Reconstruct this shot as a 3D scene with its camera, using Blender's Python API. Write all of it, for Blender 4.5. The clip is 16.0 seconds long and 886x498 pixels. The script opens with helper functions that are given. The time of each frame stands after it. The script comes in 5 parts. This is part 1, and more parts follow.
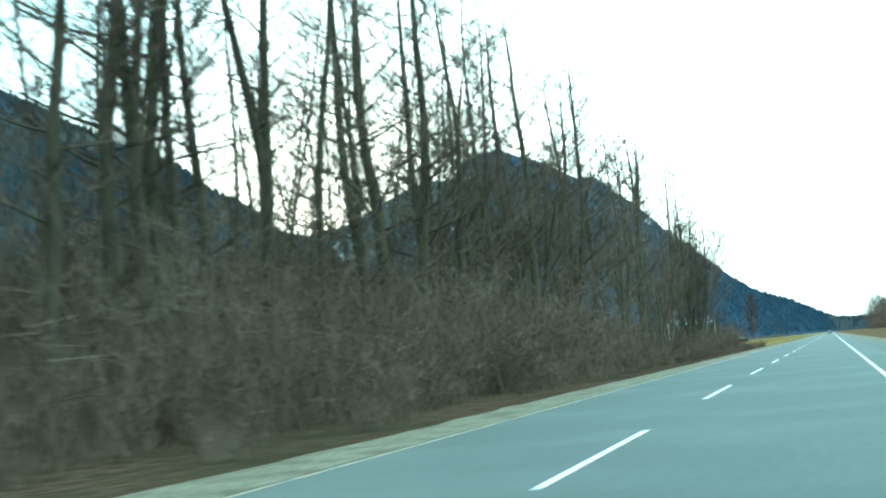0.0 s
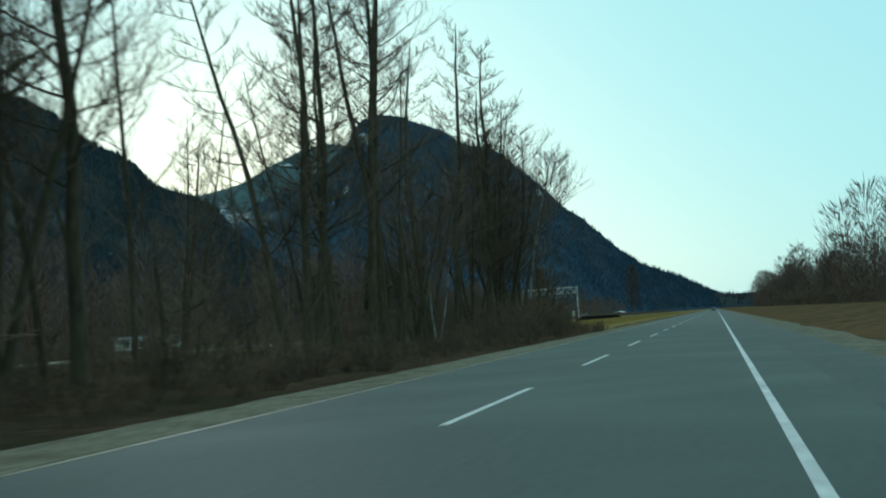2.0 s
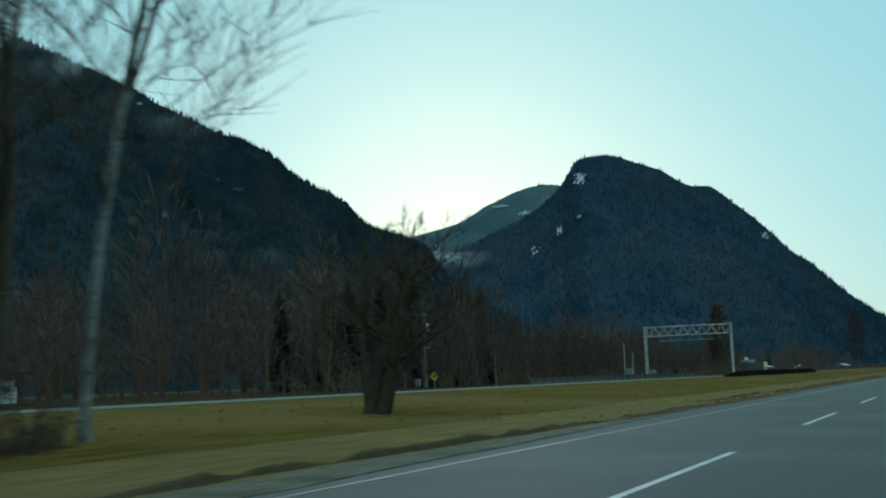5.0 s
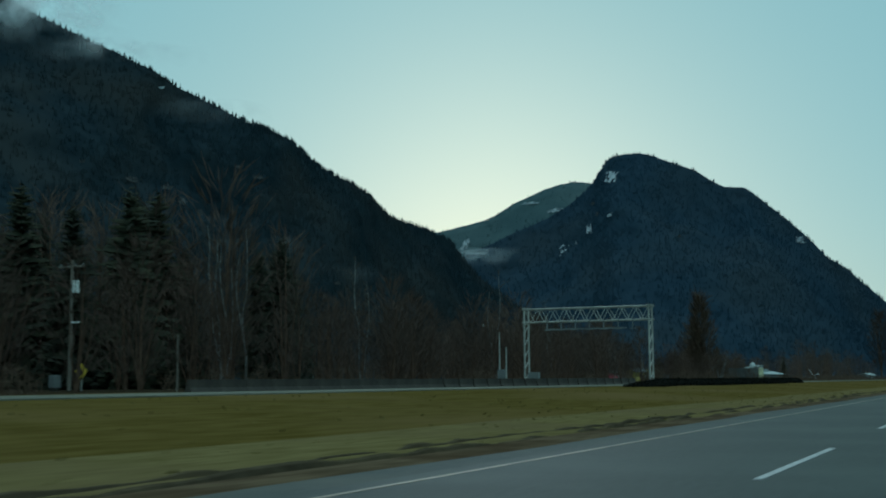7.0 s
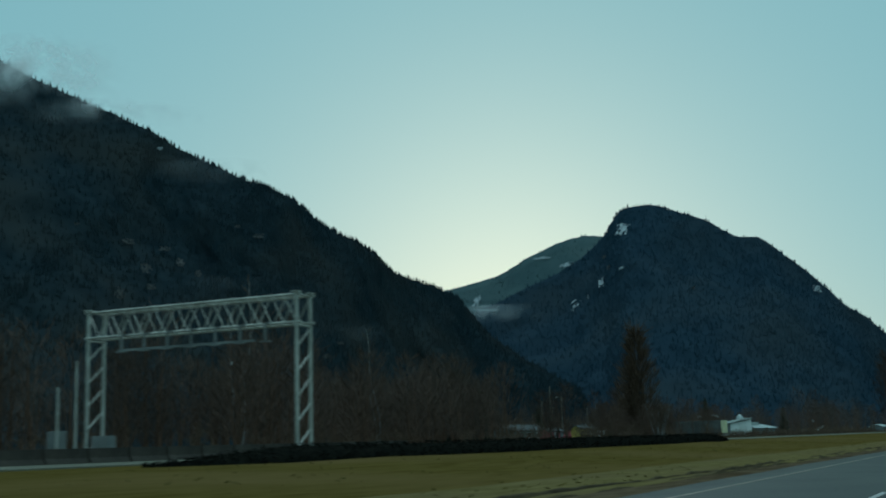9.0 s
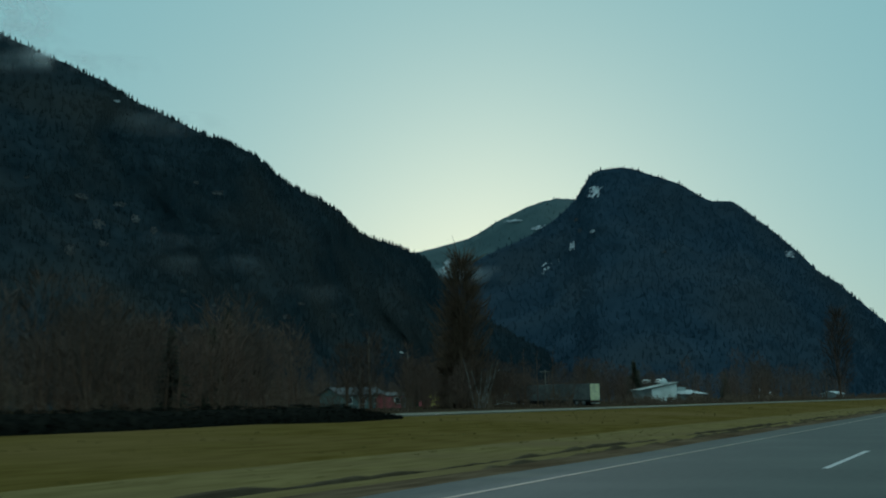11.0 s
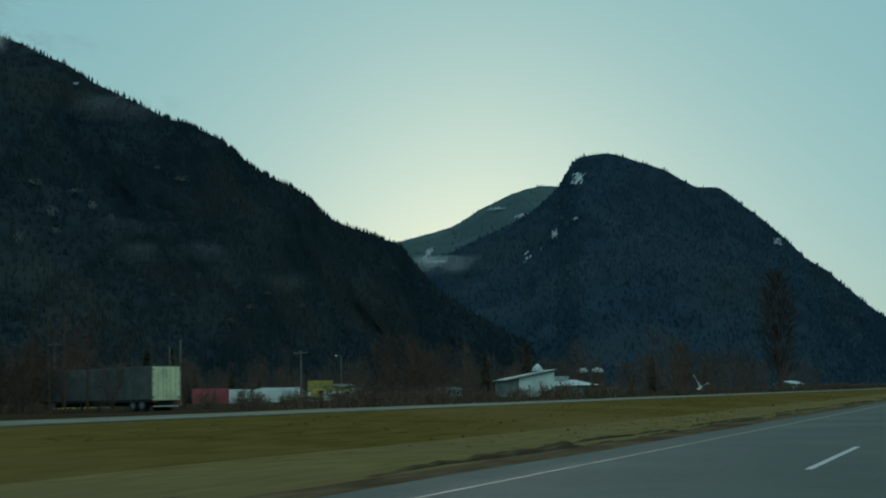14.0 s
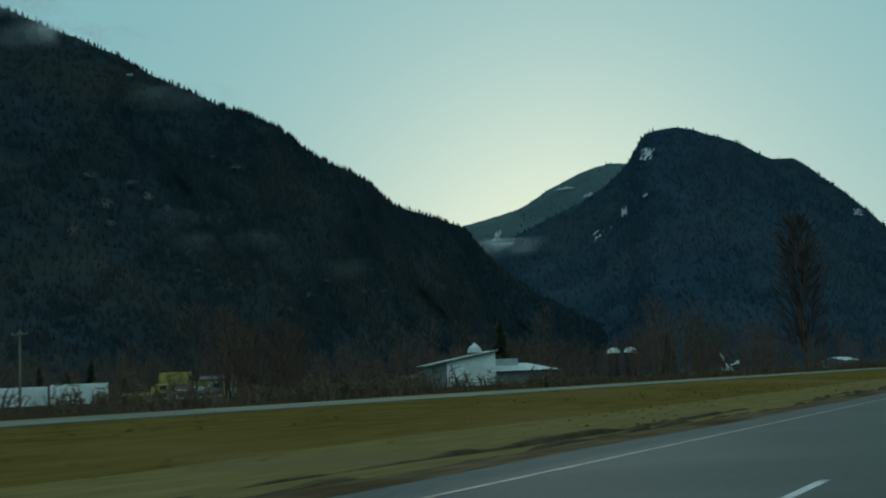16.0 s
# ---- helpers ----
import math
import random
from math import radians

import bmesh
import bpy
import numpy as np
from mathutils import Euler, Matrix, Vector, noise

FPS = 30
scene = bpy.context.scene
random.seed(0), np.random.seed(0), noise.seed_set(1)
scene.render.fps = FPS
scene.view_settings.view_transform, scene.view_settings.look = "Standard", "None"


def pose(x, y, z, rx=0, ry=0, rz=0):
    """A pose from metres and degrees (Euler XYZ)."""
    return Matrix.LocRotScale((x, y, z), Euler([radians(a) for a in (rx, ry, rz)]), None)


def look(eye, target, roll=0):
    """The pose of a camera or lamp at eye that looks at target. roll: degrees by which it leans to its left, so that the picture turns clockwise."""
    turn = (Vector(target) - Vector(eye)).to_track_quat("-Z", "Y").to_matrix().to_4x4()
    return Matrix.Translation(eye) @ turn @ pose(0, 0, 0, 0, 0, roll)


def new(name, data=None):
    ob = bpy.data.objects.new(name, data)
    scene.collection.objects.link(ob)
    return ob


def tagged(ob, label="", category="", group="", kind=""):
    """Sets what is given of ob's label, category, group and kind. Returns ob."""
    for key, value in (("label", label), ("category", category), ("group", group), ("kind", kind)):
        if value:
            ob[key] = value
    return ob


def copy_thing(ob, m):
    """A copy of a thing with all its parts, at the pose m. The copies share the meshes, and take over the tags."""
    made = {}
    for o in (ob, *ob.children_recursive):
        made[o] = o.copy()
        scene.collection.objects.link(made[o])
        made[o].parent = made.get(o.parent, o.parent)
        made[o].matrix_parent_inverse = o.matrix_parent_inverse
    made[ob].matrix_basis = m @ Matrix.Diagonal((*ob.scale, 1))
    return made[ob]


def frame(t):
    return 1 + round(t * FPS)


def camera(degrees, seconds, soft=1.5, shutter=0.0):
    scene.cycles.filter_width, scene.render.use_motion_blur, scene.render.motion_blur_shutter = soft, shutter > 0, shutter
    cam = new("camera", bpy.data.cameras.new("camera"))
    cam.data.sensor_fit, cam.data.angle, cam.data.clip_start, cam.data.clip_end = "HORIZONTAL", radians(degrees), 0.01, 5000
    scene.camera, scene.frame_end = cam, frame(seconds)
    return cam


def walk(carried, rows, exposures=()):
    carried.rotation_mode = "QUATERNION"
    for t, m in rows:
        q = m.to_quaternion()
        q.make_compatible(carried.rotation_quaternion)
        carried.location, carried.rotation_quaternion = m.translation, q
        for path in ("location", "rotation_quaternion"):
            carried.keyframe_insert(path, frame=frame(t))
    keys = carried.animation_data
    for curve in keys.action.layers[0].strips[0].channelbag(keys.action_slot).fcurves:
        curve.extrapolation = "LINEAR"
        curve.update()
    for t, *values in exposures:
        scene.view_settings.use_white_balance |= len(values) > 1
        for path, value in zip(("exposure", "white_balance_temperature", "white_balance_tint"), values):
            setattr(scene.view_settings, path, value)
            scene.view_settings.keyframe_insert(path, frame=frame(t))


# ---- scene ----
cam = camera(41.47, 16.0, soft=2.0, shutter=0.25)
EYE_Z = 1.12
# seconds, place across the road, place along it, heading, tilt, lean
ROWS = [
    (0.0, 0.11, 0.00, 18.39, 5.78, 5.30),
    (0.5, 0.22, 17.06, 17.00, 6.04, 3.88),
    (1.0, 0.29, 34.11, 16.42, 4.14, 3.33),
    (1.5, 0.58, 51.17, 15.10, 3.93, 3.51),
    (2.0, 0.65, 68.23, 13.17, 3.78, 3.81),
    (2.5, 0.80, 85.29, 15.20, 5.01, 3.45),
    (3.0, 0.98, 102.34, 22.50, 5.66, 4.08),
    (3.5, 0.85, 119.40, 25.30, 6.05, 2.05),
    (4.0, 0.80, 136.46, 25.58, 6.46, 2.09),
    (4.5, 0.72, 153.51, 23.95, 6.50, 2.11),
    (7.0, 0.07, 238.80, 25.47, 6.39, 0.33),
    (7.5, 0.05, 255.86, 27.79, 7.05, 0.33),
    (8.0, 0.07, 272.92, 28.93, 7.52, 0.75),
    (8.5, 0.02, 289.97, 27.33, 7.85, 1.69),
    (9.0, 0.05, 307.03, 26.54, 9.32, 1.51),
    (9.5, 0.06, 324.09, 25.65, 7.75, 1.33),
    (10.0, 0.12, 341.14, 25.78, 7.59, 1.41),
    (12.5, 0.16, 426.43, 24.77, 7.31, 0.14),
    (13.0, 0.14, 443.49, 24.97, 7.06, -0.06),
    (13.5, -0.03, 460.55, 25.18, 7.20, 0.76),
    (14.0, -0.05, 477.60, 25.14, 7.14, 1.29),
    (14.5, -0.05, 494.66, 29.69, 4.68, 0.12),
    (15.0, 0.12, 511.72, 28.68, 5.95, 1.40),
    (15.5, -0.01, 528.78, 27.33, 6.22, 3.05),
    (16.0, -0.01, 545.83, 29.10, 6.55, 2.60),
]
walk(
    cam,
    [(t, pose(x, y, EYE_Z, 90 + tilt, lean, yaw)) for t, x, y, yaw, tilt, lean in ROWS],
    exposures=[(0.0, 2.95, 5500, 5), (0.4, 2.35, 5450, 5), (0.8, 1.7, 5250, 5), (1.2, 1.25, 5300, 5), (2.0, 0.93, 5680, 5), (2.5, 0.66, 5760, 5), (3.0, 0.36, 5500, 5), (3.5, 0.53, 5430, 5), (4.0, 0.82, 5400, 5), (4.6, 0.82, 5400, 5), (5.4, 0.3, 5450, 5), (7.0, 0.15, 5400, 5), (10.0, 0.08, 5480, 5), (12.5, 0.08, 5650, 5), (16.0, 0.08, 5650, 5)],
)

# ---- world and sun: thin overcast, the low sun veiled ahead ----
SUN_AZ, SUN_EL = 23.0, 8.0  # degrees to the left of the road, above the horizon
world = bpy.data.worlds.new("world")
scene.world = world
world.use_nodes = True
wn, wl = world.node_tree.nodes, world.node_tree.links
wn.clear()
w_out = wn.new("ShaderNodeOutputWorld")
w_sky = wn.new("ShaderNodeTexSky")
w_sky.sky_type = "NISHITA"
w_sky.sun_disc = False
w_sky.sun_elevation = radians(SUN_EL)
w_sky.sun_rotation = radians(-SUN_AZ)
w_sky.dust_density, w_sky.air_density = 1.8, 1.0
w_b1 = wn.new("ShaderNodeBackground")
w_b1.inputs["Strength"].default_value = 0.0095
w_b2 = wn.new("ShaderNodeBackground")
w_co = wn.new("ShaderNodeTexCoord")
w_xyz = wn.new("ShaderNodeSeparateXYZ")
w_up = wn.new("ShaderNodeMapRange")
w_up.interpolation_type = "SMOOTHSTEP"
w_up.inputs["From Min"].default_value, w_up.inputs["From Max"].default_value = 0.38, 0.92
w_veil = wn.new("ShaderNodeMix")
w_veil.data_type = "RGBA"
w_veil.inputs["A"].default_value = (0.30, 0.572, 0.55, 1)  # towards the horizon
w_veil.inputs["B"].default_value = (0.80, 1.05, 1.00, 1)  # overhead
wl.new(w_co.outputs["Generated"], w_xyz.inputs[0])
wl.new(w_xyz.outputs["Z"], w_up.inputs["Value"])
wl.new(w_up.outputs[0], w_veil.inputs["Factor"])
wl.new(w_veil.outputs["Result"], w_b2.inputs["Color"])
w_b2.inputs["Strength"].default_value = 0.66
w_add = wn.new("ShaderNodeAddShader")
wl.new(w_sky.outputs[0], w_b1.inputs["Color"])
wl.new(w_b1.outputs[0], w_add.inputs[0])
wl.new(w_b2.outputs[0], w_add.inputs[1])
wl.new(w_add.outputs[0], w_out.inputs["Surface"])

sun = new("sun", bpy.data.lights.new("sun", "SUN"))
sun.data.energy, sun.data.angle, sun.data.color = 0.5, radians(18), (1.0, 0.97, 0.92)
sun.matrix_world = look((0, 0, 0), (math.sin(radians(SUN_AZ)) * math.cos(radians(SUN_EL)), -math.cos(radians(SUN_AZ)) * math.cos(radians(SUN_EL)), -math.sin(radians(SUN_EL))))


# ---- materials ----
def surface(name, c1, c2, scale=1.0, rough=0.8, metal=0.0, bump=0.3, spec=0.3, c3=None, scale2=None, per_object=0.0, stretch=(1, 1, 1), bump_dist=0.02):
    """Two-scale mottled material: grain from c1 to c2, wear or stains towards c3."""
    m = bpy.data.materials.new(name)
    m.use_nodes = True
    n, l = m.node_tree.nodes, m.node_tree.links
    bsdf = n["Principled BSDF"]
    bsdf.inputs["Roughness"].default_value, bsdf.inputs["Metallic"].default_value = rough, metal
    bsdf.inputs["Specular IOR Level"].default_value = spec
    co = n.new("ShaderNodeTexCoord")
    mp = n.new("ShaderNodeMapping")
    mp.inputs["Scale"].default_value = stretch
    l.new(co.outputs["Object"], mp.inputs["Vector"])
    n1 = n.new("ShaderNodeTexNoise")
    n1.inputs["Scale"].default_value, n1.inputs["Detail"].default_value = scale, 6
    l.new(mp.outputs[0], n1.inputs["Vector"])
    r1 = n.new("ShaderNodeValToRGB")
    r1.color_ramp.elements[0].position, r1.color_ramp.elements[1].position = 0.32, 0.68
    r1.color_ramp.elements[0].color, r1.color_ramp.elements[1].color = (*c1, 1), (*c2, 1)
    l.new(n1.outputs["Fac"], r1.inputs[0])
    colour = r1.outputs[0]
    if c3:
        n2 = n.new("ShaderNodeTexNoise")
        n2.inputs["Scale"].default_value, n2.inputs["Detail"].default_value = scale2 or scale / 12, 4
        l.new(co.outputs["Object"], n2.inputs["Vector"])
        r2 = n.new("ShaderNodeValToRGB")
        r2.color_ramp.elements[0].position, r2.color_ramp.elements[1].position = 0.45, 0.72
        l.new(n2.outputs["Fac"], r2.inputs[0])
        mx = n.new("ShaderNodeMix")
        mx.data_type = "RGBA"
        l.new(r2.outputs[0], mx.inputs["Factor"])
        l.new(colour, mx.inputs["A"])
        mx.inputs["B"].default_value = (*c3, 1)
        colour = mx.outputs["Result"]
    if per_object:
        info = n.new("ShaderNodeObjectInfo")
        mr = n.new("ShaderNodeMapRange")
        mr.inputs["To Min"].default_value, mr.inputs["To Max"].default_value = 1 - per_object, 1 + per_object
        l.new(info.outputs["Random"], mr.inputs["Value"])
        hs = n.new("ShaderNodeHueSaturation")
        l.new(mr.outputs[0], hs.inputs["Value"])
        l.new(colour, hs.inputs["Color"])
        colour = hs.outputs[0]
    l.new(colour, bsdf.inputs["Base Color"])
    if bump:
        b = n.new("ShaderNodeBump")
        b.inputs["Strength"].default_value, b.inputs["Distance"].default_value = bump, bump_dist
        l.new(n1.outputs["Fac"], b.inputs["Height"])
        l.new(b.outputs[0], bsdf.inputs["Normal"])
    return m


ASPHALT = surface("asphalt", (0.03253, 0.04382, 0.03904), (0.04849, 0.0625, 0.05537), 9.0, 0.78, bump=0.25, c3=(0.05812, 0.07364, 0.06522), scale2=0.25, spec=0.16)
SHOULDER = surface("shoulder_asphalt", (0.0434, 0.05382, 0.049), (0.0651, 0.07797, 0.07), 7.0, 0.85, bump=0.3, c3=(0.0744, 0.08142, 0.0665), scale2=0.5, spec=0.12)
FAR_ASPHALT = surface("far_asphalt", (0.109, 0.1095, 0.08518), (0.1602, 0.1611, 0.1241), 5.0, 0.95, bump=0.2, c3=(0.1924, 0.1906, 0.1437), scale2=0.2, spec=0.02)
LINE_WHITE = surface("line_paint_white", (0.3432, 0.3494, 0.3432), (0.4867, 0.4867, 0.4742), 14.0, 0.6, bump=0.1, c3=(0.2496, 0.2496, 0.2434), scale2=2.0)
LINE_YELLOW = surface("line_paint_yellow", (0.13, 0.1138, 0.07044), (0.2167, 0.1897, 0.1192), 14.0, 0.6, bump=0.1, c3=(0.07583, 0.07044, 0.05419), scale2=1.2)
GRAVEL = surface("gravel", (0.06334, 0.05944, 0.04119), (0.1554, 0.1486, 0.1067), 7.0, 0.95, bump=0.8, c3=(0.05756, 0.05219, 0.0331), scale2=1.1, spec=0.05)
GRASS_GROUND = surface("grass_ground", (0.07447, 0.05481, 0.01325), (0.1155, 0.08622, 0.02498), 1.6, 0.95, bump=0.4, c3=(0.1303, 0.09248, 0.03574), scale2=0.06, stretch=(1, 0.25, 1), spec=0.0)
MOWN_GRASS = surface("mown_grass", (0.1132, 0.09004, 0.03362), (0.168, 0.1351, 0.05601), 2.6, 0.95, bump=0.4, c3=(0.1328, 0.09996, 0.04897), scale2=0.15, stretch=(1, 0.25, 1), spec=0.0)
DRY_BLADES = surface("dry_grass_blades", (0.1026, 0.07915, 0.0207), (0.1466, 0.1148, 0.04064), 0.8, 0.9, bump=0, spec=0.0)
SOIL = surface("dark_turned_soil", (0.04298, 0.03352, 0.02111), (0.08597, 0.06902, 0.04402), 5.0, 0.95, bump=0.8, c3=(0.1146, 0.08874, 0.04844), scale2=0.5, spec=0.0)
DIRT = surface("bare_verge_dirt", (0.07668, 0.05685, 0.03443), (0.1307, 0.09574, 0.05775), 4.0, 0.95, bump=0.6, c3=(0.05227, 0.03441, 0.01966), scale2=0.35, stretch=(1, 0.2, 1), spec=0.0)
WOODS_GROUND = surface("leaf_litter", (0.027, 0.01912, 0.01182), (0.0585, 0.04248, 0.02766), 2.2, 0.95, bump=0.8, c3=(0.0225, 0.02125, 0.01182), scale2=0.15, spec=0.0)
BARK = surface("bark", (0.03569, 0.02817, 0.01944), (0.08237, 0.06355, 0.044), 5.0, 0.95, bump=0.8, c3=(0.0512, 0.0465, 0.0235), scale2=0.8, per_object=0.25, stretch=(1, 1, 0.25), spec=0.05)
TWIG = surface("twigs", (0.06037, 0.04371, 0.03128), (0.1206, 0.0873, 0.06159), 1.5, 0.9, bump=0, per_object=0.3, spec=0.05)
FAR_BARK = surface("far_bark", (0.08274, 0.05127, 0.03542), (0.1516, 0.09479, 0.06534), 2.0, 0.95, bump=0, per_object=0.25, spec=0.0)
FAR_TWIG = surface("far_twigs", (0.06098, 0.04487, 0.03555), (0.1067, 0.07667, 0.06116), 0.05, 0.9, bump=0, c3=(0.1342, 0.08676, 0.06544), scale2=0.02, per_object=0.3, spec=0.0)
BRUSH = surface("brush_stems", (0.06931, 0.04817, 0.03372), (0.1385, 0.09816, 0.06925), 0.9, 0.9, bump=0, per_object=0.3, spec=0.0)
BIRCH = surface("birch_bark", (0.1404, 0.1326, 0.1209), (0.2808, 0.273, 0.2535), 3.0, 0.8, bump=0.3, c3=(0.039, 0.0351, 0.0312), scale2=1.4, stretch=(1, 1, 2.5))
NEEDLES = surface("needles", (0.01529, 0.01848, 0.01047), (0.04083, 0.04032, 0.01952), 1.3, 0.85, bump=0, per_object=0.3)
DULL_NEEDLES = surface("dull_brown_needles", (0.06218, 0.04148, 0.02728), (0.1206, 0.07817, 0.05275), 1.3, 0.85, bump=0, spec=0.05)
# near slope: the blue of distance haze is mixed into its colours
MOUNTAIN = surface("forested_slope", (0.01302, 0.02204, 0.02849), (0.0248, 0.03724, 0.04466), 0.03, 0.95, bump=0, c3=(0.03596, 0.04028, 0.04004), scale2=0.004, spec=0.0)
# the peak stands farther off: a stronger haze blue painted into its slope
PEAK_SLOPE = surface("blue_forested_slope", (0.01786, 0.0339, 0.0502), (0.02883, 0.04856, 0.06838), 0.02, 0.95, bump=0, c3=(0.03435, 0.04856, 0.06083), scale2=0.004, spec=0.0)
# conifers of that slope carry the same haze tint in their colour
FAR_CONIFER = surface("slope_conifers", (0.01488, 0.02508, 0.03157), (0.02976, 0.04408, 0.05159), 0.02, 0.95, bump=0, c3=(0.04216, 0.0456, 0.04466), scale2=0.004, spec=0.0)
# peak conifers, painted in the same haze blue
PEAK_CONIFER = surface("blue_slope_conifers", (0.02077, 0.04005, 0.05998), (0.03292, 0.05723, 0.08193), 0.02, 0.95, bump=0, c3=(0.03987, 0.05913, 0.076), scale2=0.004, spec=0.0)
# farthest ridge: haze put into the base colour as pale blue-grey
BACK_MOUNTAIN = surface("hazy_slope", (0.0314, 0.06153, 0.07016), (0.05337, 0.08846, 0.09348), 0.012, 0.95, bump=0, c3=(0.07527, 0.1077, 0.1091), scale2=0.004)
ROCK = surface("grey_rock", (0.051, 0.051, 0.051), (0.1156, 0.1122, 0.1088), 0.06, 0.9, bump=0, c3=(0.0408, 0.0374, 0.034), scale2=0.03)
SNOW = surface("snow", (0.306, 0.3315, 0.3485), (0.4675, 0.493, 0.51), 0.05, 0.8, bump=0)
GALVANISED = surface("galvanised_steel", (0.3985, 0.3848, 0.342), (0.5756, 0.5512, 0.494), 3.0, 0.5, 0.55, bump=0.05, c3=(0.3321, 0.3224, 0.285), scale2=0.6)
CONCRETE = surface("weathered_concrete", (0.0428, 0.036, 0.0292), (0.07416, 0.0624, 0.05008), 3.0, 0.9, bump=0.3, c3=(0.02848, 0.024, 0.0188), scale2=0.4)
POLE_WOOD = surface("weathered_pole_wood", (0.12, 0.10, 0.08), (0.24, 0.21, 0.17), 6.0, 0.9, bump=0.3, stretch=(1, 1, 0.1))


BERM_GRASS = surface("dull_berm_grass", (0.04698, 0.03665, 0.01893), (0.08221, 0.05998, 0.03246), 1.4, 0.95, bump=0.4, c3=(0.1018, 0.05998, 0.03381), scale2=0.12, stretch=(1, 0.25, 1), spec=0.0)


# ---- mesh helpers ----
def mesh_ob(name, verts, faces, material, parent=None, label="", smooth=False):
    me = bpy.data.meshes.new(name)
    me.from_pydata([tuple(v) for v in verts], [], [tuple(f) for f in faces])
    me.materials.append(material)
    if smooth:
        me.polygons.foreach_set("use_smooth", [True] * len(me.polygons))
    me.update()
    ob = new(name, me)
    if parent:
        ob.parent = parent
    return tagged(ob, label)


def part(name, bm, material, parent=None, label="", smooth=False):
    me = bpy.data.meshes.new(name)
    bm.to_mesh(me)
    bm.free()
    me.materials.append(material)
    if smooth:
        me.polygons.foreach_set("use_smooth", [True] * len(me.polygons))
    ob = new(name, me)
    if parent:
        ob.parent = parent
    return tagged(ob, label)


def thing(name, m, label, category, group="", kind=""):
    ob = new(name)
    ob.matrix_basis = m
    return tagged(ob, label, category, group, kind)


def box_bm(lo, hi, bevel=0.0, bm=None):
    bm = bm or bmesh.new()
    lo, hi = Vector(lo), Vector(hi)
    res = bmesh.ops.create_cube(bm, size=1, matrix=Matrix.Translation((lo + hi) / 2) @ Matrix.Diagonal((*(hi - lo), 1)))
    if bevel:
        edges = list({e for v in res["verts"] for e in v.link_edges})
        bmesh.ops.bevel(bm, geom=edges, offset=bevel, segments=2, affect="EDGES", profile=0.5)
    return bm


def rod_bm(a, b, r, bm=None, sides=8, r2=None):
    bm = bm or bmesh.new()
    a, b = Vector(a), Vector(b)
    q = (b - a).to_track_quat("Z", "Y").to_matrix().to_4x4()
    bmesh.ops.create_cone(bm, cap_ends=True, segments=sides, radius1=r, radius2=r if r2 is None else r2, depth=(b - a).length, matrix=Matrix.Translation((a + b) / 2) @ q)
    return bm


# ---- lie of the land: y runs along the road, x across it ----
LANE_X, EDGE_X, RIGHT_X = -2.46, -5.94, 1.19  # dashed line, left edge line, right edge line
PAVED_L, PAVED_R = -7.1, 3.6


def far_edge(y):
    """Where the near edge of the opposite carriageway runs."""
    return -35.0 + 9.0 * min(max((y - 330) / 260, 0), 1.6)


FAR_WIDTH = 8.8


def ground_z(x, y):
    """Height of the land: flat road bed, a shallow swale in the median, the other carriageway a little higher."""
    near = far_edge(y)
    if x > PAVED_R:
        k = min(max((x - 5.5) / 9, 0), 1)
        return -0.05 - 0.12 * min((x - PAVED_R) / 2, 1) + 0.8 * k * k * (3 - 2 * k)
    if x > PAVED_L:
        return -0.05
    if x > near:
        k = (x - PAVED_L) / (near - PAVED_L)
        return -0.05 - 0.28 * math.sin(min(k * 1.6, 1) * math.pi) * (1 - k) + 0.48 * k
    if x > near - FAR_WIDTH - 1:
        return 0.43
    k = min((near - FAR_WIDTH - 1 - x) / 300, 1)
    return 0.43 + 0.3 * k


XS = [-4000, -2500, -1500, -900, -500, -300, -200, -140, -100, -80, -66, -56, -50, -46, -44, -42, -40, -38, -36, -34, -32, -30, -28, -26, -24, -22, -20, -18, -16, -14, -12, -10.5, -9.2, -8.3, -7.6, -7.1, -6.5, -3, 0, 3, 3.6, 4.4, 6, 9, 12, 16, 20, 26, 34, 46, 60, 100, 200, 500, 1200, 3000]
YS = [-400, -150, -60] + list(range(-40, 760, 8)) + [800, 860, 940, 1050, 1200, 1500, 2000, 2800, 3800, 5000]


def wood_end(x):
    """How far along the road the roadside wood reaches at a distance from it."""
    return 172 + min(max(-10 - x, 0), 11) * 2.1 + 5 * noise.noise(Vector((x * 0.3, 0, 0)))


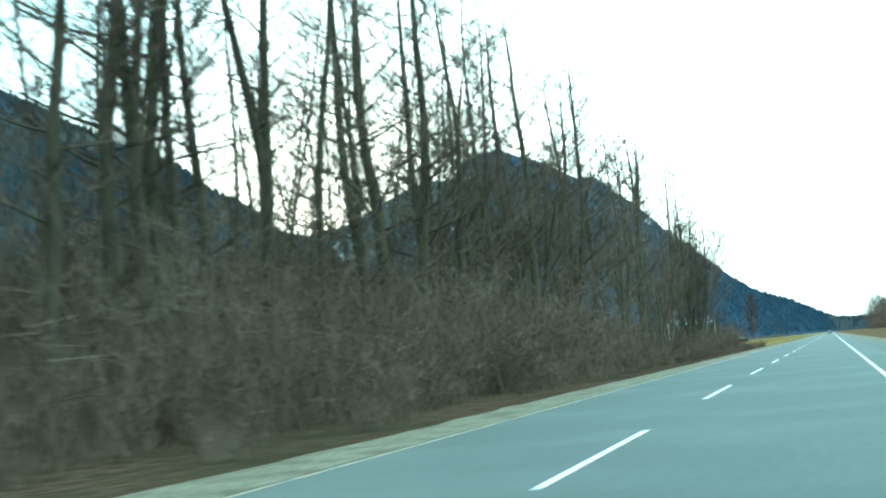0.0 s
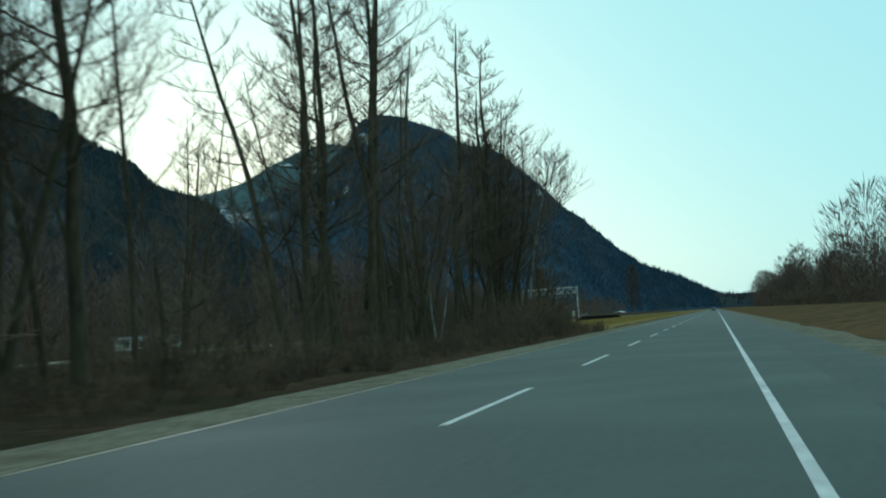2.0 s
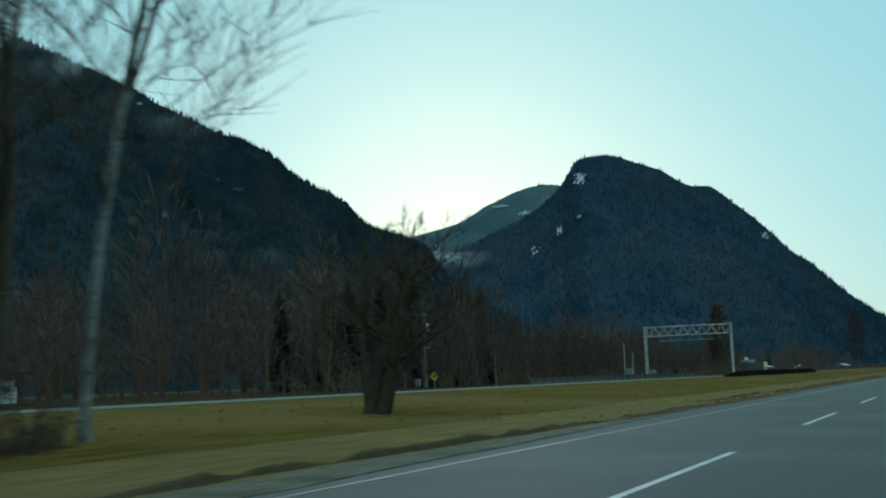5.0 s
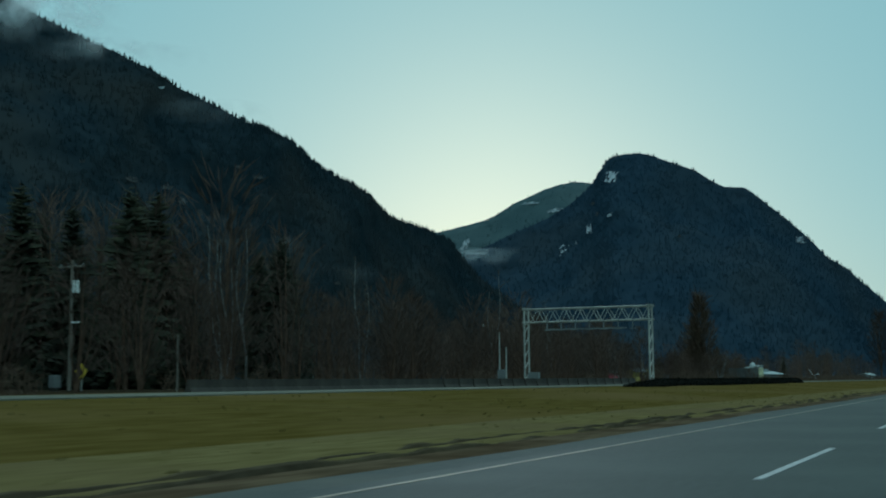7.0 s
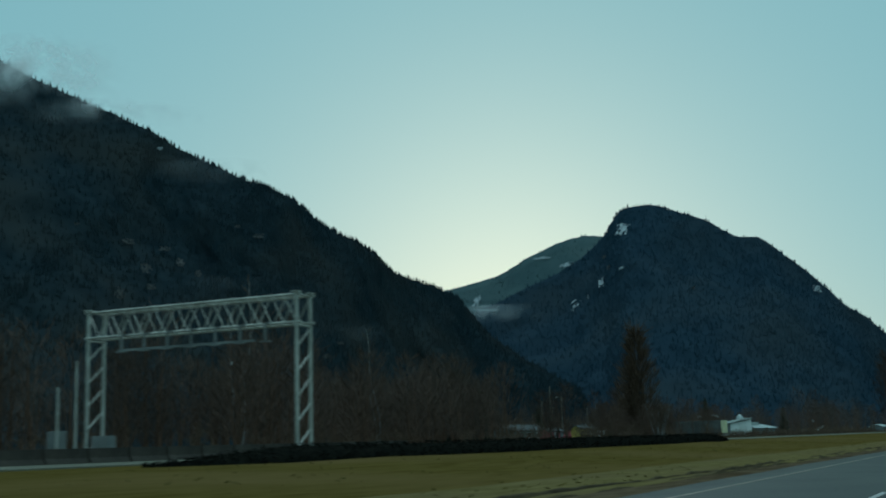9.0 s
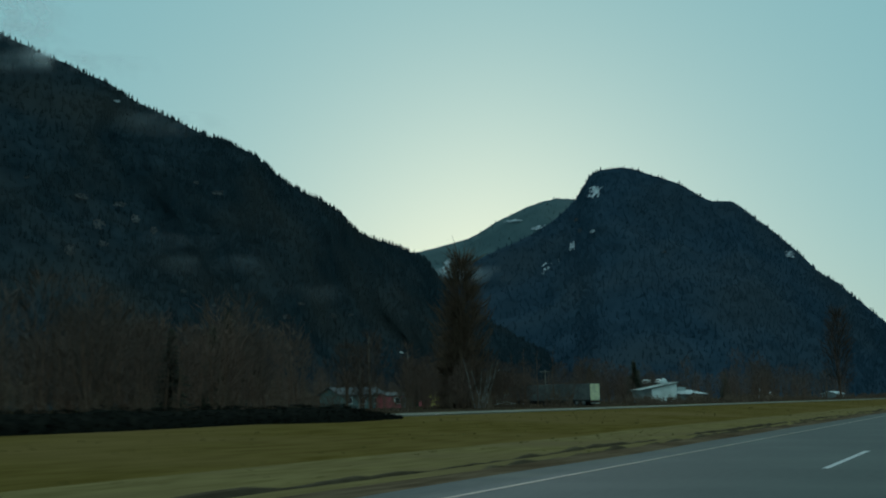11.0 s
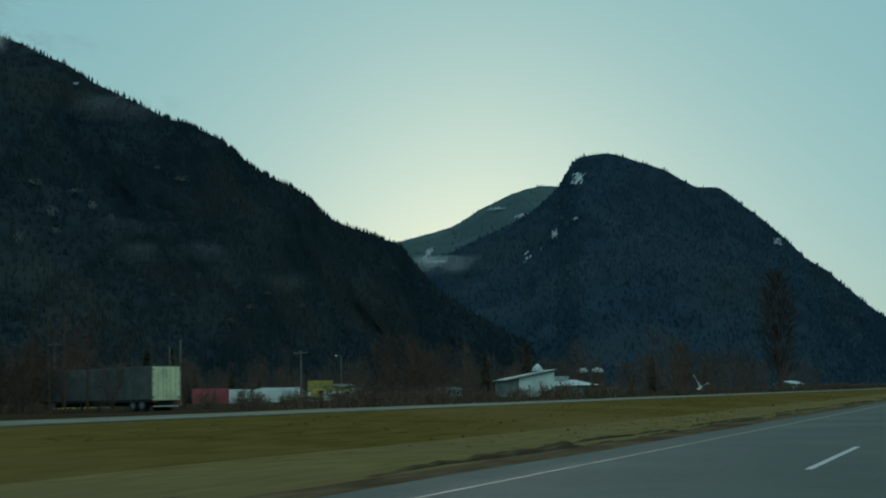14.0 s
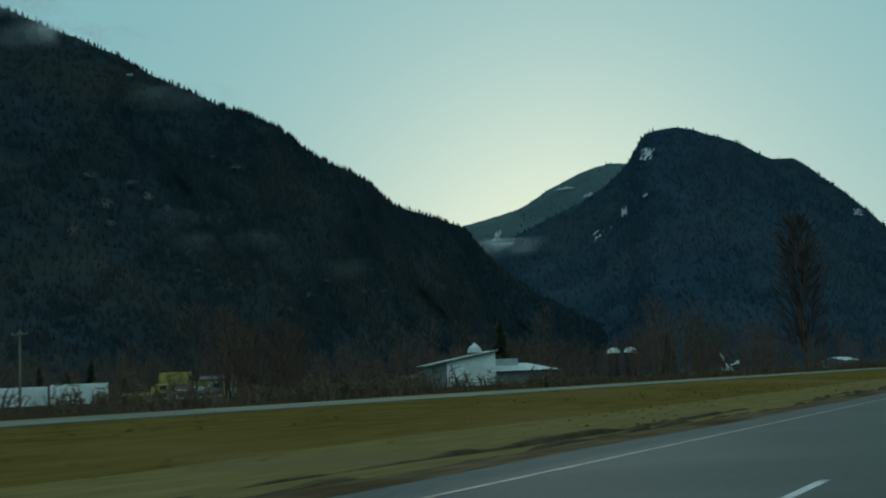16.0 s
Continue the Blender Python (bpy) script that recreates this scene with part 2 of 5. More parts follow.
def ground():
    verts = []
    for y in YS:
        for x in XS:
            wob = 0.0
            if x < -7.7 or x > 4.5:
                wob = 0.10 * noise.noise(Vector((x * 0.21, y * 0.09, 3)))
                if far_edge(y) - FAR_WIDTH - 1.5 < x < far_edge(y) + 1.5:
                    wob = 0
            verts.append((x, y, ground_z(x, y) + wob))
    w = len(XS)
    faces, slots = [], []
    for j in range(len(YS) - 1):
        for i in range(w - 1):
            faces.append((j * w + i, j * w + i + 1, (j + 1) * w + i + 1, (j + 1) * w + i))
            xm, ym = (XS[i] + XS[i + 1]) / 2, (YS[j] + YS[j + 1]) / 2
            tree_side = -36 < xm < -7.7 and ym < wood_end(xm) and not (xm < -29 and 128 < ym < 172)
            beyond = xm < far_edge(ym) - FAR_WIDTH - 3
            slots.append(1 if tree_side or (beyond and xm > -400) or xm > 16 else 2 if -13.2 < xm < -7 else 3 if xm > 4 else 0)
    ob = mesh_ob("ground", verts, faces, GRASS_GROUND, smooth=True)
    ob.data.materials.append(WOODS_GROUND)
    ob.data.materials.append(MOWN_GRASS)
    ob.data.materials.append(BERM_GRASS)
    ob.data.polygons.foreach_set("material_index", slots)
    return tagged(ob, "flat valley ground with winter grass and leaf litter", "ground", kind="structure")


ground()


def strip(name, left, right, y0, y1, z, thick, material, parent=None, step=20.0, label=""):
    """A long flat slab along the road with real thickness; left and right are functions of y."""
    n = max(int((y1 - y0) / step), 1)
    verts, faces = [], []
    for i in range(n + 1):
        y = y0 + (y1 - y0) * i / n
        for x, h in ((left(y), z), (right(y), z), (right(y), z - thick), (left(y), z - thick)):
            verts.append((x, y, h))
    for i in range(n):
        a, b = 4 * i, 4 * i + 4
        for k in range(4):
            faces.append((a + k, a + (k + 1) % 4, b + (k + 1) % 4, b + k))
    faces += [(3, 2, 1, 0), (4 * n, 4 * n + 1, 4 * n + 2, 4 * n + 3)]
    return mesh_ob(name, verts, faces, material, parent, label)


def const(v):
    return lambda y: v


road = tagged(strip("road", const(-6.35), const(2.2), -300, 3000, 0.0, 0.12, ASPHALT), "two-lane grey asphalt highway carriageway", "road", kind="structure")
strip("left_shoulder", lambda y: PAVED_L - 0.12 * math.sin(y * 0.31) * math.sin(y * 0.13), const(-6.352), -300, 3000, -0.006, 0.12, SHOULDER, road, step=2.5)
strip("right_shoulder", const(2.202), const(PAVED_R), -300, 3000, -0.006, 0.12, SHOULDER, road)
strip("right_edge_line", const(RIGHT_X - 0.052), const(RIGHT_X + 0.052), -300, 2500, 0.005, 0.005, LINE_WHITE, road)
strip("left_edge_line", const(EDGE_X - 0.045), const(EDGE_X + 0.045), -300, 2500, 0.005, 0.005, LINE_YELLOW, road)
DASH_PERIOD, DASH_LENGTH, DASH_START = 14.25, 6.3, 10.0
dash_mesh = None
for k in range(-2, 62):
    if dash_mesh is None:
        first = part("lane_dash", box_bm((-0.052, 0, 0.0), (0.052, DASH_LENGTH, 0.005)), LINE_WHITE, road)
        dash_mesh = first.data
        dash = first
    else:
        dash = new("lane_dash", dash_mesh)
        dash.parent = road
    dash.location = (LANE_X, DASH_START + k * DASH_PERIOD, 0.001)

verge = strip("gravel_verge", lambda y: -7.85 + 0.28 * noise.noise(Vector((y * 0.12, 1, 0))) + 0.25 * noise.noise(Vector((y * 0.6, 5, 0))), const(-7.0), -300, 200, -0.03, 0.1, GRAVEL, step=1.5)
bare_soil = strip("soil_verge", lambda y: -8.25 + 0.35 * noise.noise(Vector((y * 0.12, 1, 0))), const(-7.0), 200, 900, -0.032, 0.1, DIRT, step=1.5)
tagged(bare_soil, "strip of bare brown soil beside the asphalt", "verge", kind="structure")
spill = strip("gravel_spill", const(-7.3), lambda y: -6.02 - 0.12 * noise.noise(Vector((y * 0.25, 3, 0))) - 0.1 * noise.noise(Vector((y * 0.8, 8, 0))) - max(0, (y - 170) / 36) * 1.2, -300, 206, 0.008, 0.03, GRAVEL, step=1.0)
tagged(spill, "tan gravel spilled over the edge of the asphalt", "verge", kind="structure")
tagged(verge, "strip of tan gravel and dirt beside the asphalt", "verge", kind="structure")
verge_r = strip("gravel_verge", const(3.5), lambda y: 4.9 + 0.3 * noise.noise(Vector((y * 0.12, 7, 0))), -300, 900, -0.03, 0.1, GRAVEL, step=1.5)
tagged(verge_r, "strip of tan gravel and dirt beside the asphalt", "verge", kind="structure")


def grass_tufts():
    """Long dry grass on the median, thicker towards the middle, with a ragged row at the edge of the gravel."""
    rng = random.Random(31)
    n = 4500
    verts, faces = [], []
    for k in range(n):
        y = rng.uniform(176, 640)
        near = far_edge(y) + 0.8
        x = rng.uniform(near, -13.0) if k % 3 else rng.uniform(-13.5, -8.6)
        if y < wood_end(x):
            continue
        h = rng.uniform(0.02, 0.05) * (1.2 if x < -13 else 0.55)
        a, lean = rng.uniform(0, 6.28), rng.uniform(-0.12, 0.12)
        w = rng.uniform(0.03, 0.09)
        z = ground_z(x, y) + 0.02
        m = len(verts)
        verts += [(x - w * math.cos(a), y - w * math.sin(a), z - 0.05), (x + w * math.cos(a), y + w * math.sin(a), z - 0.05), (x + lean, y + lean * 0.7, z + h)]
        faces.append((m, m + 1, m + 2))
    return tagged(mesh_ob("median_grass", verts, faces, DRY_BLADES), "dry olive-brown winter grass of the median", "grass", kind="stuff")


grass_tufts()


def soil_ridge():
    """Ragged ridges of dark soil and sod thrown up between gravel and grass."""
    for x0, w0, h0, y0, y1 in ((-8.6, 0.14, 0.11, 178, 680), (-9.7, 0.11, 0.09, 215, 680)):
        verts, faces = [], []
        n = int((y1 - y0) / 0.5)
        for i in range(n + 1):
            y = y0 + (y1 - y0) * i / n
            f = max(0.0, 0.5 + 0.7 * noise.noise(Vector((y * 0.11, x0, 0))) + 0.9 * noise.noise(Vector((y * 0.9, x0, 4))))
            c = x0 + 0.3 * noise.noise(Vector((y * 0.2, x0, 9))) + 0.12 * noise.noise(Vector((y * 1.3, x0, 2)))
            z = ground_z(c, y)
            for dx, dz in ((-w0 * 1.4, -0.12), (-w0 * 0.5, h0 * (1.2 * f - 0.12)), (w0 * 0.3, h0 * (f - 0.12)), (w0 * 1.2, -0.12)):
                verts.append((c + dx, y, z + dz))
        for i in range(n):
            for k in range(3):
                a = i * 4 + k
                faces.append((a, a + 4, a + 5, a + 1))
        tagged(mesh_ob("soil_ridge", verts, faces, SOIL), "ragged low ridge of dark soil beside the gravel", "soil", kind="structure")


soil_ridge()

far_road = strip("far_carriageway", lambda y: far_edge(y) - FAR_WIDTH, far_edge, -300, 3000, 0.48, 0.1, FAR_ASPHALT, step=10)
tagged(far_road, "pale grey asphalt of the opposite carriageway", "road", kind="structure")
strip("far_edge_line", lambda y: far_edge(y) - 0.75, lambda y: far_edge(y) - 0.62, -300, 1500, 0.485, 0.005, LINE_YELLOW, far_road, step=10)


# ---- mountains ----
def spline(points, n):
    """n points along a smooth line through the given ones."""
    p = [Vector(q) for q in points]
    p = [2 * p[0] - p[1]] + p + [2 * p[-1] - p[-2]]
    out = []
    m = len(p) - 3
    for i in range(n):
        u = i / (n - 1) * m
        k = min(int(u), m - 1)
        t = u - k
        a, b, c, d = p[k : k + 4]
        out.append(0.5 * ((2 * b) + (c - a) * t + (2 * a - 5 * b + 4 * c - d) * t * t + (3 * b - a - 3 * c + d) * t ** 3))
    return out


def mountain(name, ridge, spread, nu, nv, rough, material, label, trees=0, tree_mat=None, tree_h=24, seed=1, on_crest=0.008):
    """A mountain side under a ridge line: it falls towards the valley (towards -y and +x) with gullies and spurs,
    and behind the ridge out of sight. spread: horizontal run for each metre of fall."""
    rng = random.Random(seed)
    crest = spline(ridge, nu)
    verts = []
    back = 4
    for i, c in enumerate(crest):
        side = Vector((0.30, -0.95, 0))
        for j in range(-back, nv + 1):
            v = j / nv
            if j < 0:
                q = c - side * (-v) * c.z * 2.2 + Vector((0, 0, v * c.z * 1.1))
            else:
                fall = v ** 0.9
                run = c.z * spread * (0.75 * v + 0.25 * v * v)
                q = c + side * run
                q.z = c.z * (1 - fall) - 14 * v
                w = min(v * 3.5, 1) * (1 - v * 0.5)
                s = Vector((q.x, q.y, q.z * 0.6)) / 420
                d = noise.fractal(s + Vector((seed * 7, 0, 0)), 1.0, 2.1, 5) * rough
                ridged = (1 - abs(noise.noise(Vector((q.x / 260 + q.z / 900, q.y / 700, seed))))) * rough * 0.7
                q += side * (d + ridged - rough * 0.45) * w
                q.z += noise.fractal(s * 3.1, 1.0, 2.2, 4) * rough * 0.22 * w
            if j == 0:
                q.z += 3.5 * noise.fractal(q / 35, 1.0, 2.0, 3)
            verts.append(q)
    h = nv + back + 1
    faces = [(i * h + j, i * h + j + 1, (i + 1) * h + j + 1, (i + 1) * h + j) for i in range(nu - 1) for j in range(h - 1)]
    mt = tagged(mesh_ob(name, verts, faces, material, smooth=True), label, "mountain", kind="structure")
    if trees:
        tv, tf = [], []
        for _ in range(trees):
            i, v = rng.randrange(nu - 1), rng.random() ** 1.15
            if rng.random() < on_crest:
                v = 0.0
            j = min(back + int(v * nv), h - 2)
            f1, f2 = rng.random(), rng.random() if v else 0
            a = verts[i * h + j].lerp(verts[(i + 1) * h + j], f1)
            b = verts[i * h + j + 1].lerp(verts[(i + 1) * h + j + 1], f1)
            q = a.lerp(b, f2)
            if q.z < 6:
                continue
            th = tree_h * rng.uniform(0.35, 1.15) * (0.9 if v == 0 else 1)
            r = th * rng.uniform(0.13, 0.22)
            k0, turn = len(tv), rng.random() * 3
            for s in range(5):
                an = turn + s * 2 * math.pi / 5
                tv.append((q.x + r * math.cos(an), q.y + r * math.sin(an), q.z + th * 0.05 * rng.random()))
            tv.append((q.x, q.y, q.z + th))
            for s in range(5):
                tf.append((k0 + s, k0 + (s + 1) % 5, k0 + 5))
        forest = mesh_ob("conifer_forest", tv, tf, tree_mat)
        tagged(forest, "dark conifer forest covering the mountain slope", "forest", kind="stuff")
    return mt


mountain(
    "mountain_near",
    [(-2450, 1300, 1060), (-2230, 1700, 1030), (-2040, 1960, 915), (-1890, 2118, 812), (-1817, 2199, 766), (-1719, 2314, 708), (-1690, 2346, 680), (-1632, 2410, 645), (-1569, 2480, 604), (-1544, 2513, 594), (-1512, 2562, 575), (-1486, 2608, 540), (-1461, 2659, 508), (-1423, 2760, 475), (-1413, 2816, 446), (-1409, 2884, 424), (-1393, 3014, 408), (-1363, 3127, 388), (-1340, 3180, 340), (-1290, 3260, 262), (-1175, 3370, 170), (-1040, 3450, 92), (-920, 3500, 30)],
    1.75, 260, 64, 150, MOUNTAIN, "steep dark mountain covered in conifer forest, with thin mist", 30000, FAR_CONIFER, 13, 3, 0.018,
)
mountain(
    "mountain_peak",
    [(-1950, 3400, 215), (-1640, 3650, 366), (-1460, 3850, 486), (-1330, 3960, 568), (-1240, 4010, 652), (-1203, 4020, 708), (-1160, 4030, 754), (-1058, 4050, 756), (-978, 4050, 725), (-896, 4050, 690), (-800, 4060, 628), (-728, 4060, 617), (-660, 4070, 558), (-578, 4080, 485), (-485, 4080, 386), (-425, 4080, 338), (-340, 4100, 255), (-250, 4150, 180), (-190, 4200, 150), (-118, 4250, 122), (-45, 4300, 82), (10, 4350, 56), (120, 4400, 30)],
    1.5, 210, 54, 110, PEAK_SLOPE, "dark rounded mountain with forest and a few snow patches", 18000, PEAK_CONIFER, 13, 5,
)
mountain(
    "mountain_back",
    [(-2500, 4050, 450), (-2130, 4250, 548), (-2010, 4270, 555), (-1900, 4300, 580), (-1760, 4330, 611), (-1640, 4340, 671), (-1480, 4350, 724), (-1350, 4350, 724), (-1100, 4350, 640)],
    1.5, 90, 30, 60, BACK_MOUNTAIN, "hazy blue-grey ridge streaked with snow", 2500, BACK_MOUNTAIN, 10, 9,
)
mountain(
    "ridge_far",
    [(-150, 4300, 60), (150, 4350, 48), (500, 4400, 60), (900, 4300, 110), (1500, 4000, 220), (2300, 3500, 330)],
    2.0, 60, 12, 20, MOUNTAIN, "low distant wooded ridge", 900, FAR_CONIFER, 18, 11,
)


# ---- bare trees ----
def tube(out, pts, radii, sides):
    """Adds a tapered tube along pts to out = (verts, faces)."""
    verts, faces = out
    k0 = len(verts)
    n = len(pts)
    for i, (p, r) in enumerate(zip(pts, radii)):
        d = (pts[min(i + 1, n - 1)] - pts[max(i - 1, 0)]).normalized()
        u = d.orthogonal().normalized()
        w = d.cross(u)
        for s in range(sides):
            an = 2 * math.pi * s / sides
            verts.append(p + (u * math.cos(an) + w * math.sin(an)) * r)
    for i in range(n - 1):
        for s in range(sides):
            a, b = k0 + i * sides + s, k0 + i * sides + (s + 1) % sides
            faces.append((a, b, b + sides, a + sides))


def limb(rng, start, d, length, r0, r1, nseg, bend, lift):
    pts, radii = [start.copy()], [r0]
    p = start.copy()
    d = d.normalized()
    for i in range(nseg):
        d = (d + Vector((rng.uniform(-bend, bend), rng.uniform(-bend, bend), rng.uniform(-bend, bend) * 0.5 + lift))).normalized()
        p = p + d * (length / nseg)
        pts.append(p.copy())
        radii.append(r0 + (r1 - r0) * (i + 1) / nseg)
    return pts, radii


def bare_tree(seed, height=25.0, girth=0.24, stems=1, first=0.35, boughs=20, subs=5, twigs=4, spread=0.28, lean=0.05, up=0.7, bark=None, label="", place=None, name="bare_tree", cheap=False, fork=None, crook=0.045):
    """A leafless tree: trunk with limbs in one part, the fine branching in another. fork: where on the trunk, which way and how far a second stem leans."""
    rng = random.Random(seed)
    wood, fine = ([], []), ([], [])
    for s in range(stems):
        az = rng.random() * 6.28
        ln = lean if stems == 1 else lean + rng.uniform(0.08, 0.22)
        d0 = Vector((math.cos(az) * ln, math.sin(az) * ln, 1))
        h = height * (1 if s == 0 else rng.uniform(0.7, 0.95))
        g = girth * (1 if stems == 1 else 0.72)
        start = Vector((0.15 * s, 0.1 * s, -0.3))
        if fork:
            g, (at, turn, out) = girth, fork
            if s:
                start, g, h = trunk[0][at], trunk[1][at] * 0.85, height * (1 - at / 14)
                d0 = Vector((math.cos(radians(turn)) * out, math.sin(radians(turn)) * out, 1))
            else:
                d0 = Vector((math.cos(az) * lean, math.sin(az) * lean, 1))
        pts, radii = limb(rng, start, d0, h, g, 0.025, 14, crook, 0.03)
        radii = [0.025 + (g - 0.025) * (1 - i / 14) ** 0.72 for i in range(15)]
        if s == 0:
            radii[0] *= 1.35
            trunk = (pts, radii)
        tube(wood, pts[::2] if cheap else pts, radii[::2] if cheap else radii, 5 if cheap else 7)
        for b in range(boughs):
            f = first + (0.98 - first) * (b + rng.random()) / boughs
            k = f * 14
            i = min(int(k), 13)
            q = pts[i].lerp(pts[i + 1], k - i)
            r = (radii[i] + (radii[i + 1] - radii[i]) * (k - i)) * 0.27
            az = b * 2.4 + rng.uniform(-0.6, 0.6)
            bl = height * spread * (1.08 - f) ** 0.6 * rng.uniform(0.6, 1.2)
            bd = Vector((math.cos(az), math.sin(az), up * rng.uniform(0.5, 1.3)))
            bp, br = limb(rng, q, bd, bl, max(r, 0.03), 0.012, 6, 0.16, 0.06)
            if cheap:
                br = [q * 1.2 for q in br]
            if cheap:
                tube(fine, bp[::2], br[::2], 3)
            else:
                tube(wood if br[0] > 0.05 else fine, bp, br, 5 if br[0] > 0.05 else 3)
            for c in range(subs):
                f2 = 0.2 + 0.8 * (c + rng.random()) / subs
                k2 = min(f2 * 6, 5.99)
                i2 = int(k2)
                q2 = bp[i2].lerp(bp[i2 + 1], k2 - i2)
                dd = (bp[i2 + 1] - bp[i2]).normalized() + Vector((rng.uniform(-0.9, 0.9), rng.uniform(-0.9, 0.9), rng.uniform(-0.3, 0.8)))
                sp, sr = limb(rng, q2, dd, bl * rng.uniform(0.25, 0.5), max(br[i2] * 0.58, 0.017), 0.007, 2, 0.26, 0.06)
                if cheap:
                    sp2, sr2 = [sp[0], sp[-1]], [sr[0] * 1.6, sr[-1] * 1.5]
                    tube(fine, sp2, sr2, 3)
                else:
                    tube(fine, sp, sr, 3)
                for e in range(twigs):
                    k3 = rng.uniform(0.25, 1.99)
                    i3 = int(k3)
                    q3 = sp[i3].lerp(sp[i3 + 1], k3 - i3)
                    de = (sp[i3 + 1] - sp[i3]).normalized() + Vector((rng.uniform(-0.9, 0.9), rng.uniform(-0.9, 0.9), rng.uniform(-0.2, 0.9)))
                    tp, tr = limb(rng, q3, de, bl * rng.uniform(0.14, 0.32), 0.0125, 0.005, 1, 0.2, 0.04)
                    tube(fine, tp, tr, 3)
    ob = thing(name, place or pose(0, 0, 0), label, "tree")
    mesh_ob("trunk", *wood, bark or (FAR_BARK if cheap else BARK), ob, smooth=True)
    mesh_ob("crown", *fine, FAR_TWIG if cheap else TWIG, ob)
    return ob


def shrub(seed, height=2.2, stems=34, label="", place=None, cheap=False, thick=1.0):
    """A leafless thicket of thin stems with side twigs."""
    rng = random.Random(seed)
    out, fine = ([], []), ([], [])
    for s in range(stems):
        az, rr = rng.random() * 6.28, rng.random() ** 0.5 * height * 0.45
        st = Vector((rr * math.cos(az), rr * math.sin(az), -0.1))
        d = Vector((rng.uniform(-0.5, 0.5), rng.uniform(-0.5, 0.5), 1))
        h = height * rng.uniform(0.5, 1.1)
        pts, radii = limb(rng, st, d, h, 0.022 * thick, 0.007 * thick, 3, 0.2, 0.0)
        tube(out, pts, radii, 3)
        for e in range(5 if not cheap else 3):
            k = rng.uniform(0.6, 2.99)
            i = int(k)
            q = pts[i].lerp(pts[i + 1], k - i)
            de = Vector((rng.uniform(-1, 1), rng.uniform(-1, 1), rng.uniform(0.0, 1.0)))
            tp, tr = limb(rng, q, de, h * rng.uniform(0.2, 0.45), 0.013 * thick, 0.008 * thick, 1, 0.25, 0.0)
            tube(fine, tp, tr, 3)
    ob = thing("shrub", place or pose(0, 0, 0), label, "shrub")
    tagged(mesh_ob("woody_base", *out, BRUSH, ob), kind="stuff")
    tagged(mesh_ob("fine_growth", *fine, BRUSH, ob), kind="stuff")
    return ob


def conifer(seed, height=16.0, label="", place=None, wide=0.26, needles=None):
    """A spruce: trunk and whorls of drooping, ragged boughs."""
    rng = random.Random(seed)
    ob = thing("conifer", place or pose(0, 0, 0), label, "tree")
    wood = ([], [])
    pts, radii = limb(rng, Vector((0, 0, -0.3)), Vector((0, 0, 1)), height, height * 0.014, 0.02, 8, 0.01, 0)
    tube(wood, pts, radii, 6)
    mesh_ob("trunk", *wood, BARK, ob)
    verts, faces = [], []
    z = height * 0.06
    while z < height * 0.985:
        k = 1 - z / height
        n = 12 + int(14 * k)
        z_ring = z
        for b in range(n):
            az = rng.random() * 6.28
            z = z_ring + height * rng.uniform(-0.05, 0.05)
            ln = height * wide * (k ** 0.62) * rng.uniform(0.3, 1.25) * (0.85 + 0.4 * noise.noise(Vector((math.cos(az) * 1.3, math.sin(az) * 1.3, z * 0.35 + seed)))) + 0.15
            droop = -0.28 * k + rng.uniform(-0.12, 0.12) + 0.25 * (1 - k)
            c, s = math.cos(az), math.sin(az)
            for g in range(4):
                f = (g + 0.4) / 4
                w = ln * 0.22 * (1.2 - f) + 0.08
                px, pz = ln * f, z + ln * f * droop - 0.12 * ln * f * f
                m = len(verts)
                j = rng.uniform(-0.2, 0.2)
                for dx, dy, dz in ((-w * 0.9, w, -w * 0.5), (-w * 0.9, -w, -w * 0.5), (w * 1.6, j * w, -w * 0.25), (0, 0, w * 0.35)):
                    x, y = px + dx, dy
                    verts.append((x * c - y * s, x * s + y * c, pz + dz))
                faces += [(m, m + 2, m + 3), (m + 2, m + 1, m + 3)]
        z = z_ring + height * 0.028 * (0.6 + 0.7 * k)
    mesh_ob("crown", verts, faces, needles or NEEDLES, ob)
    return ob


